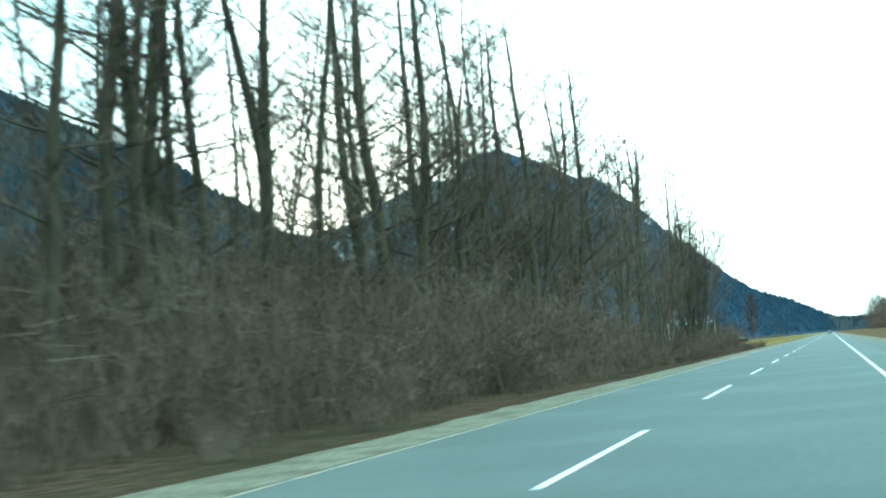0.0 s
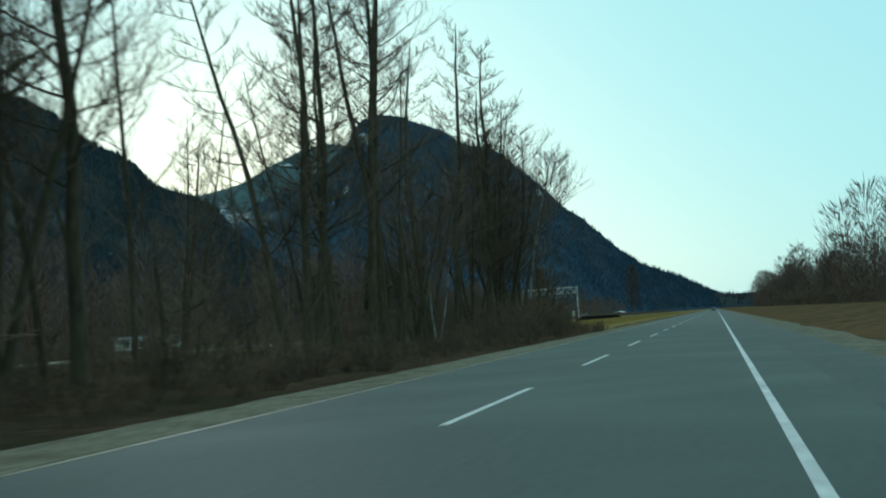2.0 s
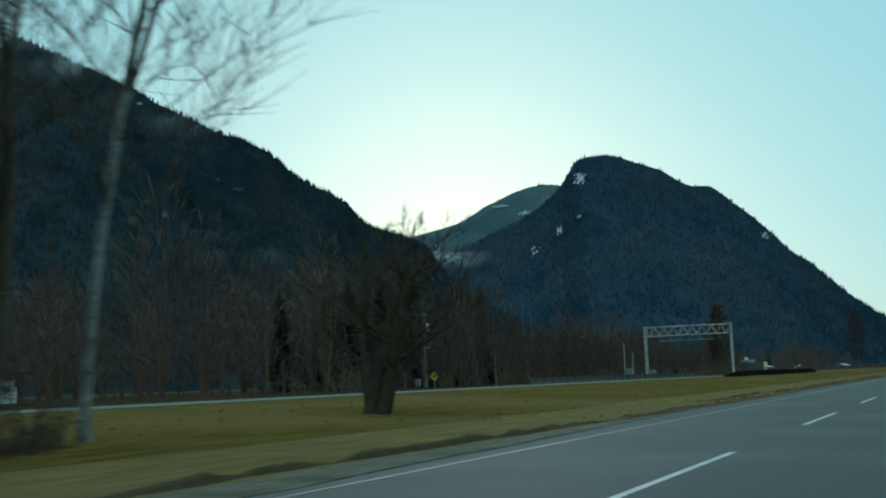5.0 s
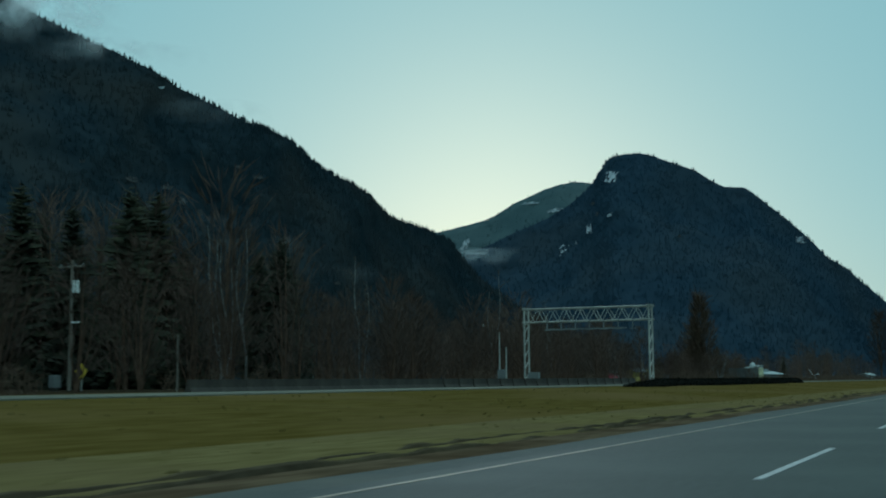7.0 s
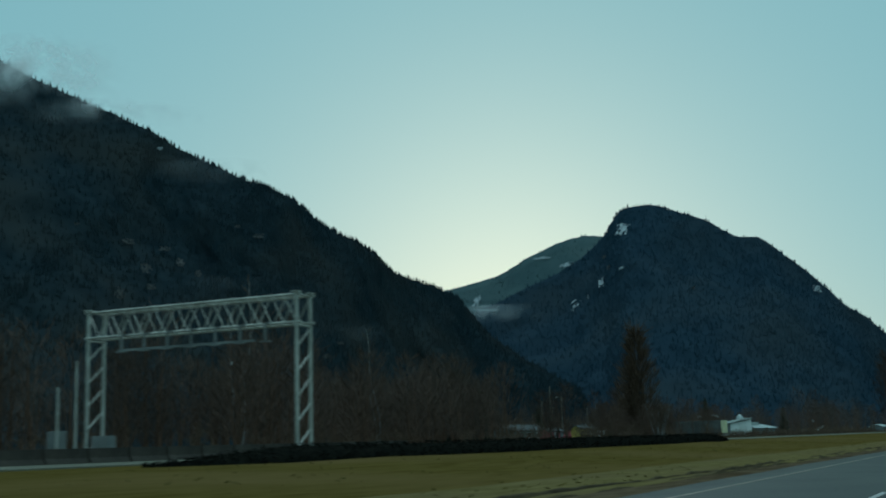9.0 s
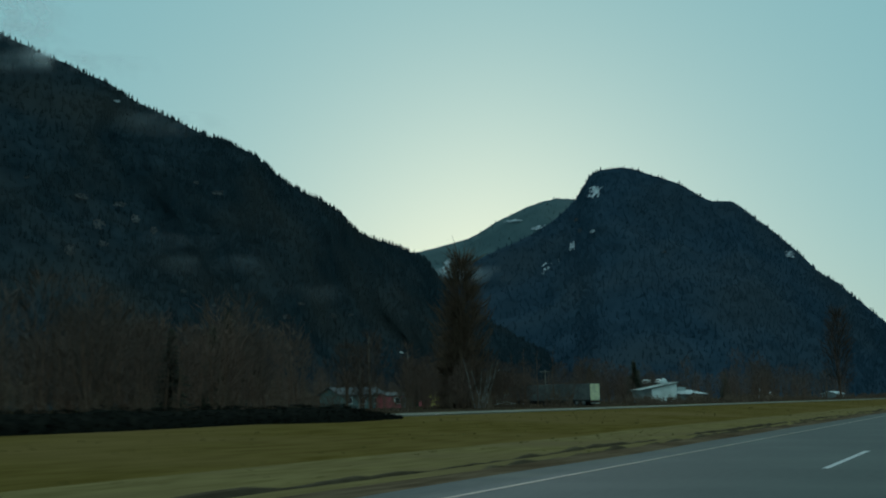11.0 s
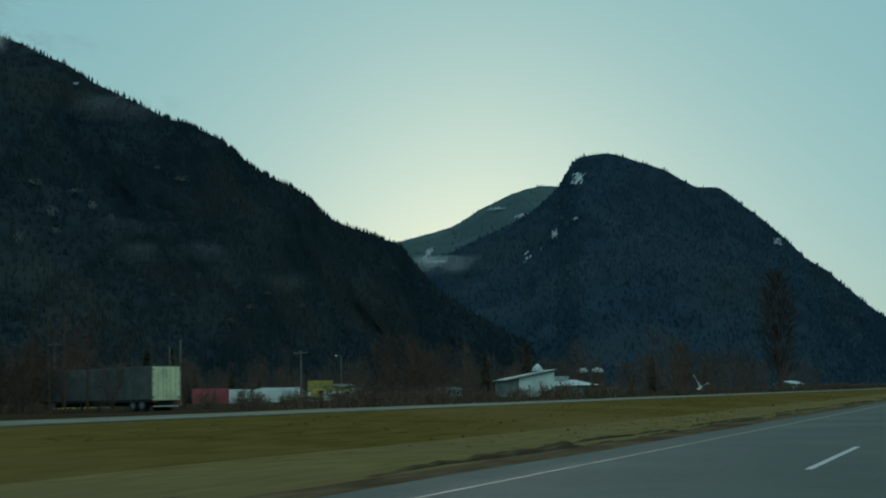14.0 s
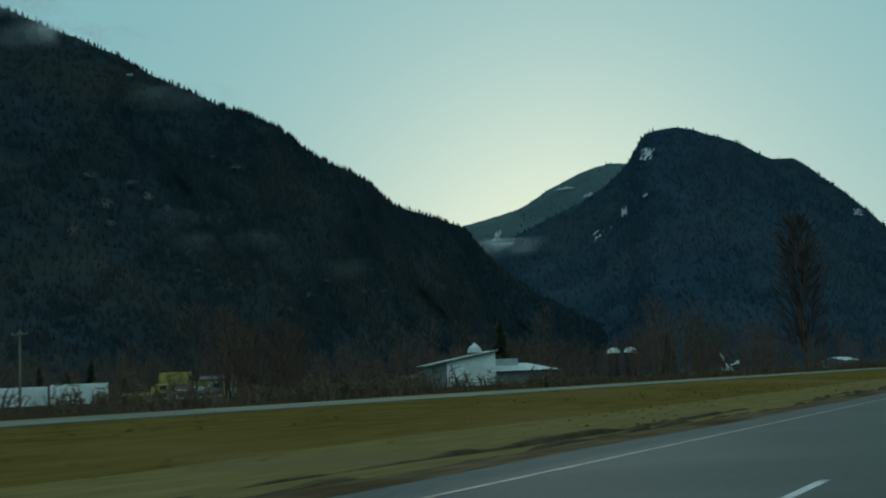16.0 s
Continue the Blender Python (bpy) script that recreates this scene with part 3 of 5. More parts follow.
def twig_tree(seed, height=13.0, width=7.0, low=0.12, sprays=260, label="", place=None, name="bare_tree", cone=0.0):
    """A leafless tree seen from afar: a few rising stems and a soft crown of many thin sprays of twigs."""
    rng = random.Random(seed)
    wood, fine = ([], []), ([], [])
    for s in range(4):
        az = s * 1.6 + rng.uniform(-0.4, 0.4)
        out = width / height * rng.uniform(0.15, 0.4) * (0 if s == 0 else 1)
        pts, radii = limb(rng, Vector((0, 0, -0.3)), Vector((math.cos(az) * out, math.sin(az) * out, 1)), height * (0.92 if s == 0 else rng.uniform(0.6, 0.85)), height * (0.014 if s == 0 else 0.008), 0.02, 6, 0.06, 0.02)
        tube(wood, pts, radii, 4)
    verts, faces = fine
    for k in range(sprays):
        f = low + (1 - low) * rng.random() ** 0.85
        wide = math.sin(math.pi * min(1, 0.12 + 0.86 * f)) ** 0.7 * (1 - cone) + cone * (1.05 - f)
        az, rr = rng.random() * 6.283, rng.random() ** 0.55 * width / 2 * wide
        lump = 0.75 + 0.5 * noise.noise(Vector((math.cos(az) * 1.5, math.sin(az) * 1.5, f * 4 + seed)))
        p = Vector((math.cos(az) * rr * lump, math.sin(az) * rr * lump, f * height * (0.92 + 0.1 * lump)))
        d = Vector((math.cos(az) * rng.uniform(0.1, 0.9), math.sin(az) * rng.uniform(0.1, 0.9), rng.uniform(0.3, 1.2))).normalized()
        ln, w = height * rng.uniform(0.08, 0.19), height * rng.uniform(0.0022, 0.0048)
        u = d.orthogonal().normalized()
        u = u * math.cos(k) + d.cross(u) * math.sin(k)
        m = len(verts)
        verts += [p, p + d * ln * 0.45 + u * w, p + d * ln, p + d * ln * 0.5 - u * w]
        faces.append((m, m + 1, m + 2, m + 3))
    ob = thing(name, place or pose(0, 0, 0), label, "tree")
    mesh_ob("trunk", *wood, FAR_BARK, ob, smooth=True)
    mesh_ob("crown", *fine, FAR_TWIG, ob)
    return ob


def woods(name, variants, spots, label, category="trees"):
    """Many alike trees or bushes too far or too dense to tell apart, joined: one object of two materials."""
    vs, fs, mats, n0 = [], [], [], 0
    rng_w = random.Random(len(spots))
    for x, y, s in spots:
        v = rng_w.choice(variants)
        a = rng_w.uniform(0, 6.283)
        turn = np.array(((math.cos(a), -math.sin(a), 0), (math.sin(a), math.cos(a), 0), (0, 0, 1))) * s
        for k, ob in enumerate(v.children if v.children else (v,)):
            me = ob.data
            co = np.empty(len(me.vertices) * 3)
            me.vertices.foreach_get("co", co)
            co = co.reshape(-1, 3) @ turn.T + np.array((x, y, ground_z(x, y)))
            lp = np.empty(len(me.loops), dtype=np.int64)
            me.loops.foreach_get("vertex_index", lp)
            tot = np.empty(len(me.polygons), dtype=np.int64)
            me.polygons.foreach_get("loop_total", tot)
            if (tot == 4).all():
                fs.append(lp.reshape(-1, 4) + n0)
            else:
                tri = lp.reshape(-1, 3)
                fs.append(np.concatenate([tri, tri[:, :1]], axis=1) + n0)
            mats.append(np.full(len(me.polygons), k))
            vs.append(co)
            n0 += len(co)
    vs, fs, mats = np.concatenate(vs), np.concatenate(fs), np.concatenate(mats)
    me = bpy.data.meshes.new(name)
    me.vertices.add(len(vs))
    me.vertices.foreach_set("co", vs.ravel())
    me.loops.add(len(fs) * 4)
    me.loops.foreach_set("vertex_index", fs.ravel().astype(np.int32))
    me.polygons.add(len(fs))
    me.polygons.foreach_set("loop_start", np.arange(len(fs), dtype=np.int32) * 4)
    src = variants[0].children if variants[0].children else (variants[0],)
    for ob in src:
        me.materials.append(ob.data.materials[0])
    me.polygons.foreach_set("material_index", mats.astype(np.int32))
    me.update()
    me.validate()
    return tagged(new(name, me), label, category, kind="stuff")


def put(variants, x, y, rng, scale=1.0, group="", z=None):
    v = rng.choice(variants)
    s = scale * rng.uniform(0.85, 1.12)
    ob = copy_thing(v, pose(x, y, ground_z(x, y) if z is None else z, rng.uniform(-2, 2), rng.uniform(-2, 2), rng.uniform(0, 360)))
    ob.scale = (s, s, s)
    if group:
        ob["group"] = group
    return ob


ROADSIDE = "bare trees of the roadside wood"
L_TALL = "tall leafless alder with dark mossy trunk"
L_MULTI = "leafless maple with several dark stems from one base"
L_BIRCH = "slender leafless birch with white bark"
stand = [
    bare_tree(11, 27, 0.31, 1, 0.26, 34, 8, 6, 0.22, 0.04, 0.35, crook=0.08, label=L_TALL, place=pose(-19.5, 31.6, -0.1)),
    bare_tree(12, 25, 0.26, 1, 0.24, 34, 8, 6, 0.22, 0.05, 0.3, crook=0.08, label=L_TALL, place=pose(-20.5, 37, -0.1)),
    bare_tree(13, 28, 0.40, 1, 0.28, 34, 8, 6, 0.24, 0.03, 0.3, crook=0.08, label=L_TALL, place=pose(-19.5, 51.9, -0.1)),
    bare_tree(14, 24, 0.22, 1, 0.24, 32, 7, 6, 0.2, 0.03, 0.4, crook=0.07, label="slender leafless alder leaning over the brush", place=pose(-22.4, 129, -0.1, 5, -9, 0)),
]
forked = [
    bare_tree(21, 26, 0.34, 2, 0.38, 22, 7, 5, 0.22, 0.02, 0.4, label="leafless tree with a forked dark trunk", place=pose(-21.1, 141.2, -0.1), fork=(5, 210, 0.2)),
    bare_tree(22, 23, 0.28, 4, 0.26, 18, 7, 5, 0.32, 0.05, 0.75, label=L_MULTI, place=pose(-19.5, 177.7, -0.1)),
    bare_tree(23, 28, 0.56, 2, 0.36, 26, 7, 5, 0.22, 0.02, 0.4, label="stout leafless tree with a massive forked trunk", place=pose(-21.8, 145.4, -0.1), fork=(6, 30, 0.06)),
]
birches = [
    bare_tree(31, 18, 0.10, 1, 0.25, 34, 7, 5, 0.33, 0.04, 0.9, crook=0.1, bark=BIRCH, label=L_BIRCH, place=pose(-20.0, 90, -0.1), name="birch_tree"),
]
for o in stand + forked + birches:
    o["group"] = ROADSIDE
rng = random.Random(5)
# the front row of the wood, tree by tree
for x, y, k, s in (
    (-19.5, 26, 1, 1), (-19.5, 28.9, 0, 1), (-19.8, 34, 3, 1), (-19.5, 44.9, 3, 1), (-19.5, 48.4, 3, 0.9), (-19.5, 50.2, 0, 1), (-19.5, 55.4, 0, 1.05),
    (-19.5, 60, 0, 0.95), (-19.5, 63.2, 1, 1), (-19.5, 71.5, 3, 1.05), (-19.8, 72.6, 3, 1), (-19.5, 79.9, 0, 1), (-19.5, 81.8, 2, 0.95), (-20, 92.8, 1, 1), (-19.5, 94.7, 0, 1),
    (-19.5, 96.5, 2, 0.9), (-19.5, 102.5, 0, 0.95), (-21.9, 131, 1, 1.05), (-21.9, 132.8, 0, 0.95), (-22.5, 138.6, 0, 0.95), (-23.2, 139.4, 1, 0.9), (-23.8, 167, 1, 1.08),
    (-20.6, 164.3, 0, 1.02), (-19.5, 149, 3, 0.5), (-19.5, 172.5, 1, 0.85), (-19.5, 174.8, 2, 0.85), (-20, 183.7, 1, 0.8), (-19.8, 178.6, 1, 1.15), (-22, 188, 1, 0.7), (-19.5, 182, 3, 0.85),
):
    ob = copy_thing(stand[k], pose(x, y, -0.1, 0, 0, 37 * y))
    ob.scale = (s, s, s)
    ob["group"] = ROADSIDE
    if k == 3:
        ob["label"] = "slender leafless alder with dark straight trunk"
for x, y, k, s in ((-19.6, 31.5, 0, 0.9), (-20.5, 41, 0, 1), (-20, 66, 1, 1), (-20.5, 84, 1, 1), (-20, 99, 1, 0.9), (-19.5, 179.8, 0, 0.85), (-20, 186, 1, 0.9), (-20.5, 169.5, 1, 0.8), (-21.5, 158.8, 1, 0.75), (-21, 152.2, 1, 0.6), (-20, 189.5, 1, 0.72), (-20.2, 20, 1, 1), (-20, 10, 0, 1)):
    ob = copy_thing(forked[k], pose(x, y, -0.1, 0, 0, 53 * y))
    ob.scale = (s, s, s)
    ob["group"] = ROADSIDE
for y in (12, 4, -8, 18):
    put(stand, rng.uniform(-20.2, -18.8), y, rng, group=ROADSIDE)
snag = bare_tree(15, 10.0, 0.26, 1, 0.5, 2, 1, 0, 0.08, 0.06, 0.5, label="broken dead tree trunk without a crown", place=pose(-19.5, 143.2, -0.1), name="dead_snag")
copy_thing(snag, pose(-19.5, 190.4, -0.1, 3, 5, 120)).scale = (1.15, 1.15, 1.15)
tagged(bare_tree(16, 5.8, 0.14, 1, 0.3, 3, 1, 0, 0.3, 0.05, -0.4, label="", place=pose(-19.5, 108.7, -0.1), name="dead_snag"), "thin dark dead stem with a hanging branch")
tagged(bare_tree(17, 8.6, 0.11, 2, 0.35, 5, 2, 1, 0.14, 0.02, 0.7, bark=BIRCH, label="", place=pose(-20.4, 155.8, -0.1, 2, 6, 0), name="birch_snag"), "broken pale birch stems without a crown")
leaning = bare_tree(33, 19.5, 0.15, 2, 0.25, 26, 8, 6, 0.34, 0.03, 0.75, crook=0.05, bark=BIRCH, label="white-barked leafless birch leaning over the grass", place=pose(-19, 193.2, -0.1, -1, 2, 0), name="birch_tree", fork=(6, 30, 0.24))
leaning["group"] = ROADSIDE
for x, y in ((-20, 87.5), (-22, 84), (-24, 60)):
    put(birches, x, y, rng, 0.8, group=ROADSIDE)
light = [
    bare_tree(41, 22, 0.17, 1, 0.24, 22, 5, 3, 0.22, 0.06, 0.8, label="slim leafless tree deep in the roadside wood", place=pose(-27, 100, 0.1)),
    bare_tree(42, 19, 0.13, 1, 0.2, 20, 5, 3, 0.24, 0.1, 0.9, label="slim leafless tree deep in the roadside wood", place=pose(-25, 140, 0.1)),
]
for i in range(48):
    y = rng.uniform(-20, 185)
    if not 112 < y < 146:
        put(light, rng.uniform(-32.5, -22), y, rng, group=ROADSIDE)

for i in range(18):
    put(light, rng.uniform(-31, -21.5), rng.uniform(10, 90), rng, group=ROADSIDE)
for x, y in ((-25, 102), (-23.5, 107), (-22, 99), (-27, 96), (-29, 104), (-25.5, 110), (-23, 113), (-28, 118), (-30.5, 111), (-31, 136), (-30, 142)):
    put(light, x, y, rng, 0.85, ROADSIDE)

# tall tree standing beyond the opposite carriageway
bare_tree(46, 27, 0.26, 3, 0.3, 22, 7, 5, 0.26, 0.06, 0.8, label="tall leafless cottonwood beyond the far carriageway", place=pose(-58, 190, 0.4), name="cottonwood_tree")

# small forked tree alone on the grass
tagged(bare_tree(51, 8.6, 0.46, 3, 0.25, 12, 7, 5, 0.5, 0.2, 0.6, label="", place=pose(-19.7, 209.4, -0.25)), "short leafless tree with a thick forked trunk on the grass")

# ---- brush under the roadside wood ----
thickets = [shrub(61 + i, h, n, "leafless brown thicket under the trees", pose(-13.0 - i, 60 + 40 * i, -0.1)) for i, (h, n) in enumerate(((2.6, 32), (3.4, 36), (1.8, 28)))]
tall_brush = [shrub(66 + i, h, 36, "tall leafless saplings under the trees", pose(-16.0 - i, 50 + 60 * i, -0.1)) for i, h in enumerate((6.0, 7.5))]


low_brush = [shrub(88 + i, 1.1 + 0.3 * i, 18, "low brown leafless brush under the trees", pose(-12.0 - i, 104 + 9 * i, -0.1), True, 0.9) for i in range(2)]
far_thickets = [shrub(91 + i, h, 17, "low brown leafless bush by the far carriageway", pose(-51 - i, 150 + 12 * i, 0.4), True, 2.2) for i, h in enumerate((2.6, 3.4))]
deep_thickets = [shrub(94 + i, h, 24, "leafless thicket deep in the roadside wood", pose(-24 - i, 30 + 22 * i, 0.0), True, 1.4) for i, h in enumerate((2.6, 3.4))]
deep_saplings = [shrub(97 + i, h, 26, "tall leafless saplings deep in the roadside wood", pose(-25 - i, 20 + 30 * i, 0.0), True, 1.4) for i, h in enumerate((6.0, 7.5))]


def brush_y(rng):
    """Brush stands thick at the start of the wood and near its end, thin between."""
    k = rng.random()
    return rng.uniform(-25, 80) if k < 0.58 else rng.uniform(151, 192) if k < 0.88 else rng.uniform(78, 90)


for i in range(135):
    y = rng.uniform(-15, 194)
    x = rng.uniform(-14, -9.2)
    if y < wood_end(x):
        low = 0.42 if 92 < y < 150 else 0.8 if y > 84 else 1.0
        put(thickets, x, y, rng, (0.3 + 0.75 * max(0, (-9.4 - x) / 4.6) * rng.uniform(0.5, 1.2)) * low, "roadside brush")
spots = [(rng.uniform(-20, -8.6), rng.uniform(84, 152), rng.uniform(0.4, 0.85)) for i in range(130)]
woods("low_undergrowth", low_brush, spots, "low brown leafless growth on the floor of the wood", "undergrowth")
for i in range(44):
    x = rng.uniform(-19, -8.8)
    put(low_brush, x, wood_end(x) + rng.uniform(-9, 3), rng, rng.uniform(0.35, 0.9), "roadside brush")
for i in range(26):
    x, y = rng.uniform(-18, -12), rng.uniform(158, 192)
    if y < wood_end(x):
        put(thickets, x, y, rng, rng.uniform(0.6, 1.0), "roadside brush")
for i in range(44):
    put(tall_brush, rng.uniform(-18.5, -13.5), rng.uniform(18, 78), rng, rng.uniform(0.45, 0.85), "roadside brush")
for i in range(60):
    x, y = rng.uniform(-19, -13), brush_y(rng)
    if y < wood_end(x):
        put(tall_brush, x, y, rng, rng.uniform(0.5, 1.0) * (0.75 if y > 168 else 0.5 if y > 148 else 1.0), "roadside brush")
spots = [(x, y, s * (0.3 if 92 < y < 150 else 1.0)) for x, y, s in ((rng.uniform(-33, -14), rng.uniform(-25, 192), rng.uniform(0.6, 1.1)) for i in range(170)) if y < wood_end(x)]
spots += [(rng.uniform(-33, -20), rng.uniform(90, 128), rng.uniform(0.32, 0.5)) for i in range(70)]
woods("undergrowth", deep_thickets, spots, "dense leafless brown undergrowth of the roadside wood", "undergrowth")
spots = [(x, y, s) for x, y, s in ((rng.uniform(-33, -17), brush_y(rng), rng.uniform(0.6, 1.1)) for i in range(110)) if y < wood_end(x)]
spots = [(x, y, s * (0.65 if y > 168 else 0.42 if y > 148 else 1.0)) for x, y, s in spots]
spots += [(rng.uniform(-33, -21), rng.uniform(20, 90), rng.uniform(1.1, 1.7)) for i in range(70)]
woods("sapling_growth", deep_saplings, spots, "dense grey-brown saplings of the roadside wood", "undergrowth")

# ---- wooded belt behind the opposite carriageway ----
BELT = "trees behind the opposite carriageway"
far_bare = [
    bare_tree(71, 17, 0.16, 1, 0.12, 24, 5, 0, 0.22, 0.05, 0.8, cheap=True, label="brown leafless tree behind the far carriageway", place=pose(-72, 250, 0.5)),
    bare_tree(72, 14, 0.14, 3, 0.15, 10, 5, 0, 0.24, 0.1, 0.9, cheap=True, label="brown leafless many-stemmed tree behind the far carriageway", place=pose(-66, 400, 0.5)),
]
far_birch = [bare_tree(73, 16, 0.15, 2, 0.3, 14, 4, 3, 0.2, 0.02, 0.8, crook=0.13, bark=BIRCH, label="pale-stemmed leafless birch at the edge of the far wood", place=pose(-66, 333, 0.5), name="birch_tree")]
spruces = [conifer(81, 18, "dark green spruce among leafless trees", pose(-72, 323, 0.5), 0.3), conifer(82, 15.5, "dark green spruce among leafless trees", pose(-70, 345, 0.5))]
for o in far_bare + far_birch + spruces:
    o["group"] = BELT
round_bare = [
    twig_tree(79 + i, h, h * 0.75, 0.1, 440, label="grey-brown leafless round-crowned tree beyond the verge", place=pose(30 + 4 * i, 190 + 30 * i, 0.3))
    for i, h in enumerate((11.0, 13.0))
]
far_low = [shrub(83 + i, 1.6 + 0.4 * i, 13, "low dark brown brush along the far carriageway", pose(-41 - 2 * i, 610 + 8 * i, 0.45), True, 3.0) for i in range(2)]


def open_land(x, y):
    """Open ground between the road and the houses and yard beyond the wood."""
    return (y > 400 and x > -0.527 * (y - 341) - 3) or (575 < y < 640 and x > -130)


spots = []
for i in range(235):
    y = rng.uniform(85, 590)
    if 222 < y < 278:
        continue
    spots.append((-rng.uniform(57 if y < 530 else 75, 112), y, rng.uniform(0.6, 1.05) * (1.0 if y < 548 else 0.7)))
spots += [(-rng.uniform(114, 150), rng.uniform(200, 340), rng.uniform(0.8, 1.1)) for i in range(30)]
spots += [(-rng.uniform(70, 105), rng.uniform(455, 545), rng.uniform(0.75, 1.1)) for i in range(60)]
spots += [(-rng.uniform(72, 100), rng.uniform(560, 592), rng.uniform(0.5, 0.8)) for i in range(26)]
spots += [(-rng.uniform(60, 100), rng.uniform(290, 480), rng.uniform(0.6, 1.0)) for i in range(150)]
valley_bare = [
    twig_tree(77 + i, h, h * 0.6, 0.1, 290, label="brown leafless tree on the valley floor", place=pose(-150 - 9 * i, 640, 0.5))
    for i, h in enumerate((15.0, 12.0))
]
spots = [q for q in spots if not open_land(q[0], q[1])]
spots = [(x, y, s if y < 345 else s * 0.7) for x, y, s in spots]
near_spots = [q for q in spots if 190 < q[1] < 430]
far_spots = [q for q in spots if not 190 < q[1] < 430]
far_spots += [(-rng.uniform(58, 130), rng.uniform(95, 220), rng.uniform(0.7, 1.15)) for i in range(75)]
far_spots += [(-rng.uniform(112, 150), rng.uniform(205, 345), rng.uniform(0.8, 1.2)) for i in range(45)]
far_spots += [(-rng.uniform(112, 155), rng.uniform(165, 335), rng.uniform(0.7, 1.2)) for i in range(90)]
far_spots += [(-0.53 * (y - 341) - rng.uniform(3, 50), y, rng.uniform(0.9, 1.3)) for y in (rng.uniform(525, 600) for i in range(45))]
far_spots += [(x, y, s if y < 345 else s * 0.6) for x, y, s in ((-rng.uniform(64, 112), rng.uniform(270, 500), rng.uniform(0.9, 1.45)) for i in range(100)) if not open_land(x, y)]
woods("far_wood", far_bare, near_spots[::2], "brown leafless wood behind the far carriageway", "wood")
woods("far_wood", valley_bare, far_spots, "thin brown leafless wood behind the far carriageway", "wood")
spots = [(-rng.uniform(50, 64) if y < 545 else -rng.uniform(46, 78), y, rng.uniform(0.1, 0.2) if 205 < y < 268 else rng.uniform(0.5, 1.0) if y < 530 else rng.uniform(0.2, 0.45)) for y in (rng.uniform(100, 760) for i in range(230))]
woods("far_brush", far_thickets, spots, "low brown brush along the far carriageway", "undergrowth")
for x, y in ((-66, 329.5), (-67, 331), (-66, 356), (-68, 400), (-70, 430)):
    put(far_birch, x, y, rng, 1.0, BELT)
for x, y, s in ((-78, 330, 1.0), (-76, 350, 0.9), (-69, 300, 0.9), (-140, 656, 0.78), (-96, 595, 0.42), (-97.5, 597, 0.36), (-75, 470, 0.6), (-74, 318, 0.95), (-80, 342, 1.0), (-84, 322, 1.05), (-73, 352, 0.8), (-88, 350, 1.0), (-75, 331, 1.2), (-80, 361, 1.15), (-85, 367, 1.05), (-92, 500, 0.8), (-101, 515, 0.9), (-160, 690, 0.42), (-150, 700, 0.36), (-156, 698, 0.4), (-185, 720, 0.42), (-120, 790, 0.8), (-150, 830, 0.9), (-100, 850, 0.7), (-82, 305, 0.9), (-90, 330, 1.1)):
    put(spruces, x, y, rng, s, BELT)
spots = [(-rng.uniform(54, 66), rng.uniform(285, 450), rng.uniform(0.45, 0.85)) for i in range(56)]
spots += [(-rng.uniform(84, 110), rng.uniform(480, 538), rng.uniform(0.5, 0.9)) for i in range(26)]
spots = [q for q in spots if not open_land(q[0], q[1])]
spots += [(-rng.uniform(57, 68), rng.uniform(553, 560), rng.uniform(0.2, 0.3)) for i in range(7)]
spots += [(-rng.uniform(58, 0.41 * (y - 341)), y, rng.uniform(0.32, 0.5)) for y in (rng.uniform(504, 532) for i in range(34))]
spots += [(-rng.uniform(67, 76), rng.uniform(544, 553), rng.uniform(0.3, 0.4)) for i in range(9)]
spots += [(-rng.uniform(70, 90), rng.uniform(517, 533), rng.uniform(0.5, 0.85)) for i in range(14)]
spots += [(-rng.uniform(70, 78), rng.uniform(534, 560), rng.uniform(0.35, 0.55)) for i in range(16)]
woods("far_wood_edge", round_bare, spots, "dense brown leafless bushes at the edge of the far wood", "undergrowth")
spots = [(far_edge(y) - FAR_WIDTH - rng.uniform(2.5, 16), y, rng.uniform(0.6, 1.1) * (0.45 if 640 < y < 740 else 1.0)) for y in (rng.uniform(545, 960) for i in range(260))]
spots += [(far_edge(y) - FAR_WIDTH - rng.uniform(16, 42), y, rng.uniform(0.7, 1.2) * (0.3 if 640 < y < 740 else 1.0)) for y in (rng.uniform(560, 960) for i in range(120))]
woods("far_low_brush", far_low, spots, "low dark brown brush along the far carriageway", "undergrowth")
put(far_bare, -62, 515, rng, 0.6, BELT)
for x, y in ((-59.5, 546.5), (-62.5, 547.2), (-65.5, 548), (-68, 549), (-70.5, 549.5)):
    put(far_bare, x, y, rng, 0.5, BELT)
conifer(86, 15.5, "dull rust-brown conifer with drooping boughs", pose(-67, 521.5, 0.5), 0.34, DULL_NEEDLES)
rusty = tagged(twig_tree(74, 19.5, 11.0, 0.04, 1700, label="", place=pose(-65, 519, 0.5), name="larch_tree", cone=0.7), "feathery rust-brown leafless larch beside a conifer")
for o in rusty.children:
    o.data.materials[0] = DULL_NEEDLES
bare_tree(75, 7.0, 0.10, 7, 0.3, 7, 5, 4, 0.3, 0.25, 0.9, bark=BIRCH, label="pale grey many-stemmed leafless bush before a conifer", place=pose(-59.5, 510.5, 0.45), name="bare_bush")
tagged(twig_tree(76, 27, 9.5, 0.1, 900, label="", place=pose(-46, 765, 0.4), name="cottonwood_tree"), "tall leafless cottonwood beside the far carriageway")
spots = [(-rng.uniform(95, 260) * (y / 600) ** 1.2, y, rng.uniform(0.35, 0.85)) for y in (rng.uniform(560, 1250) for i in range(110))]
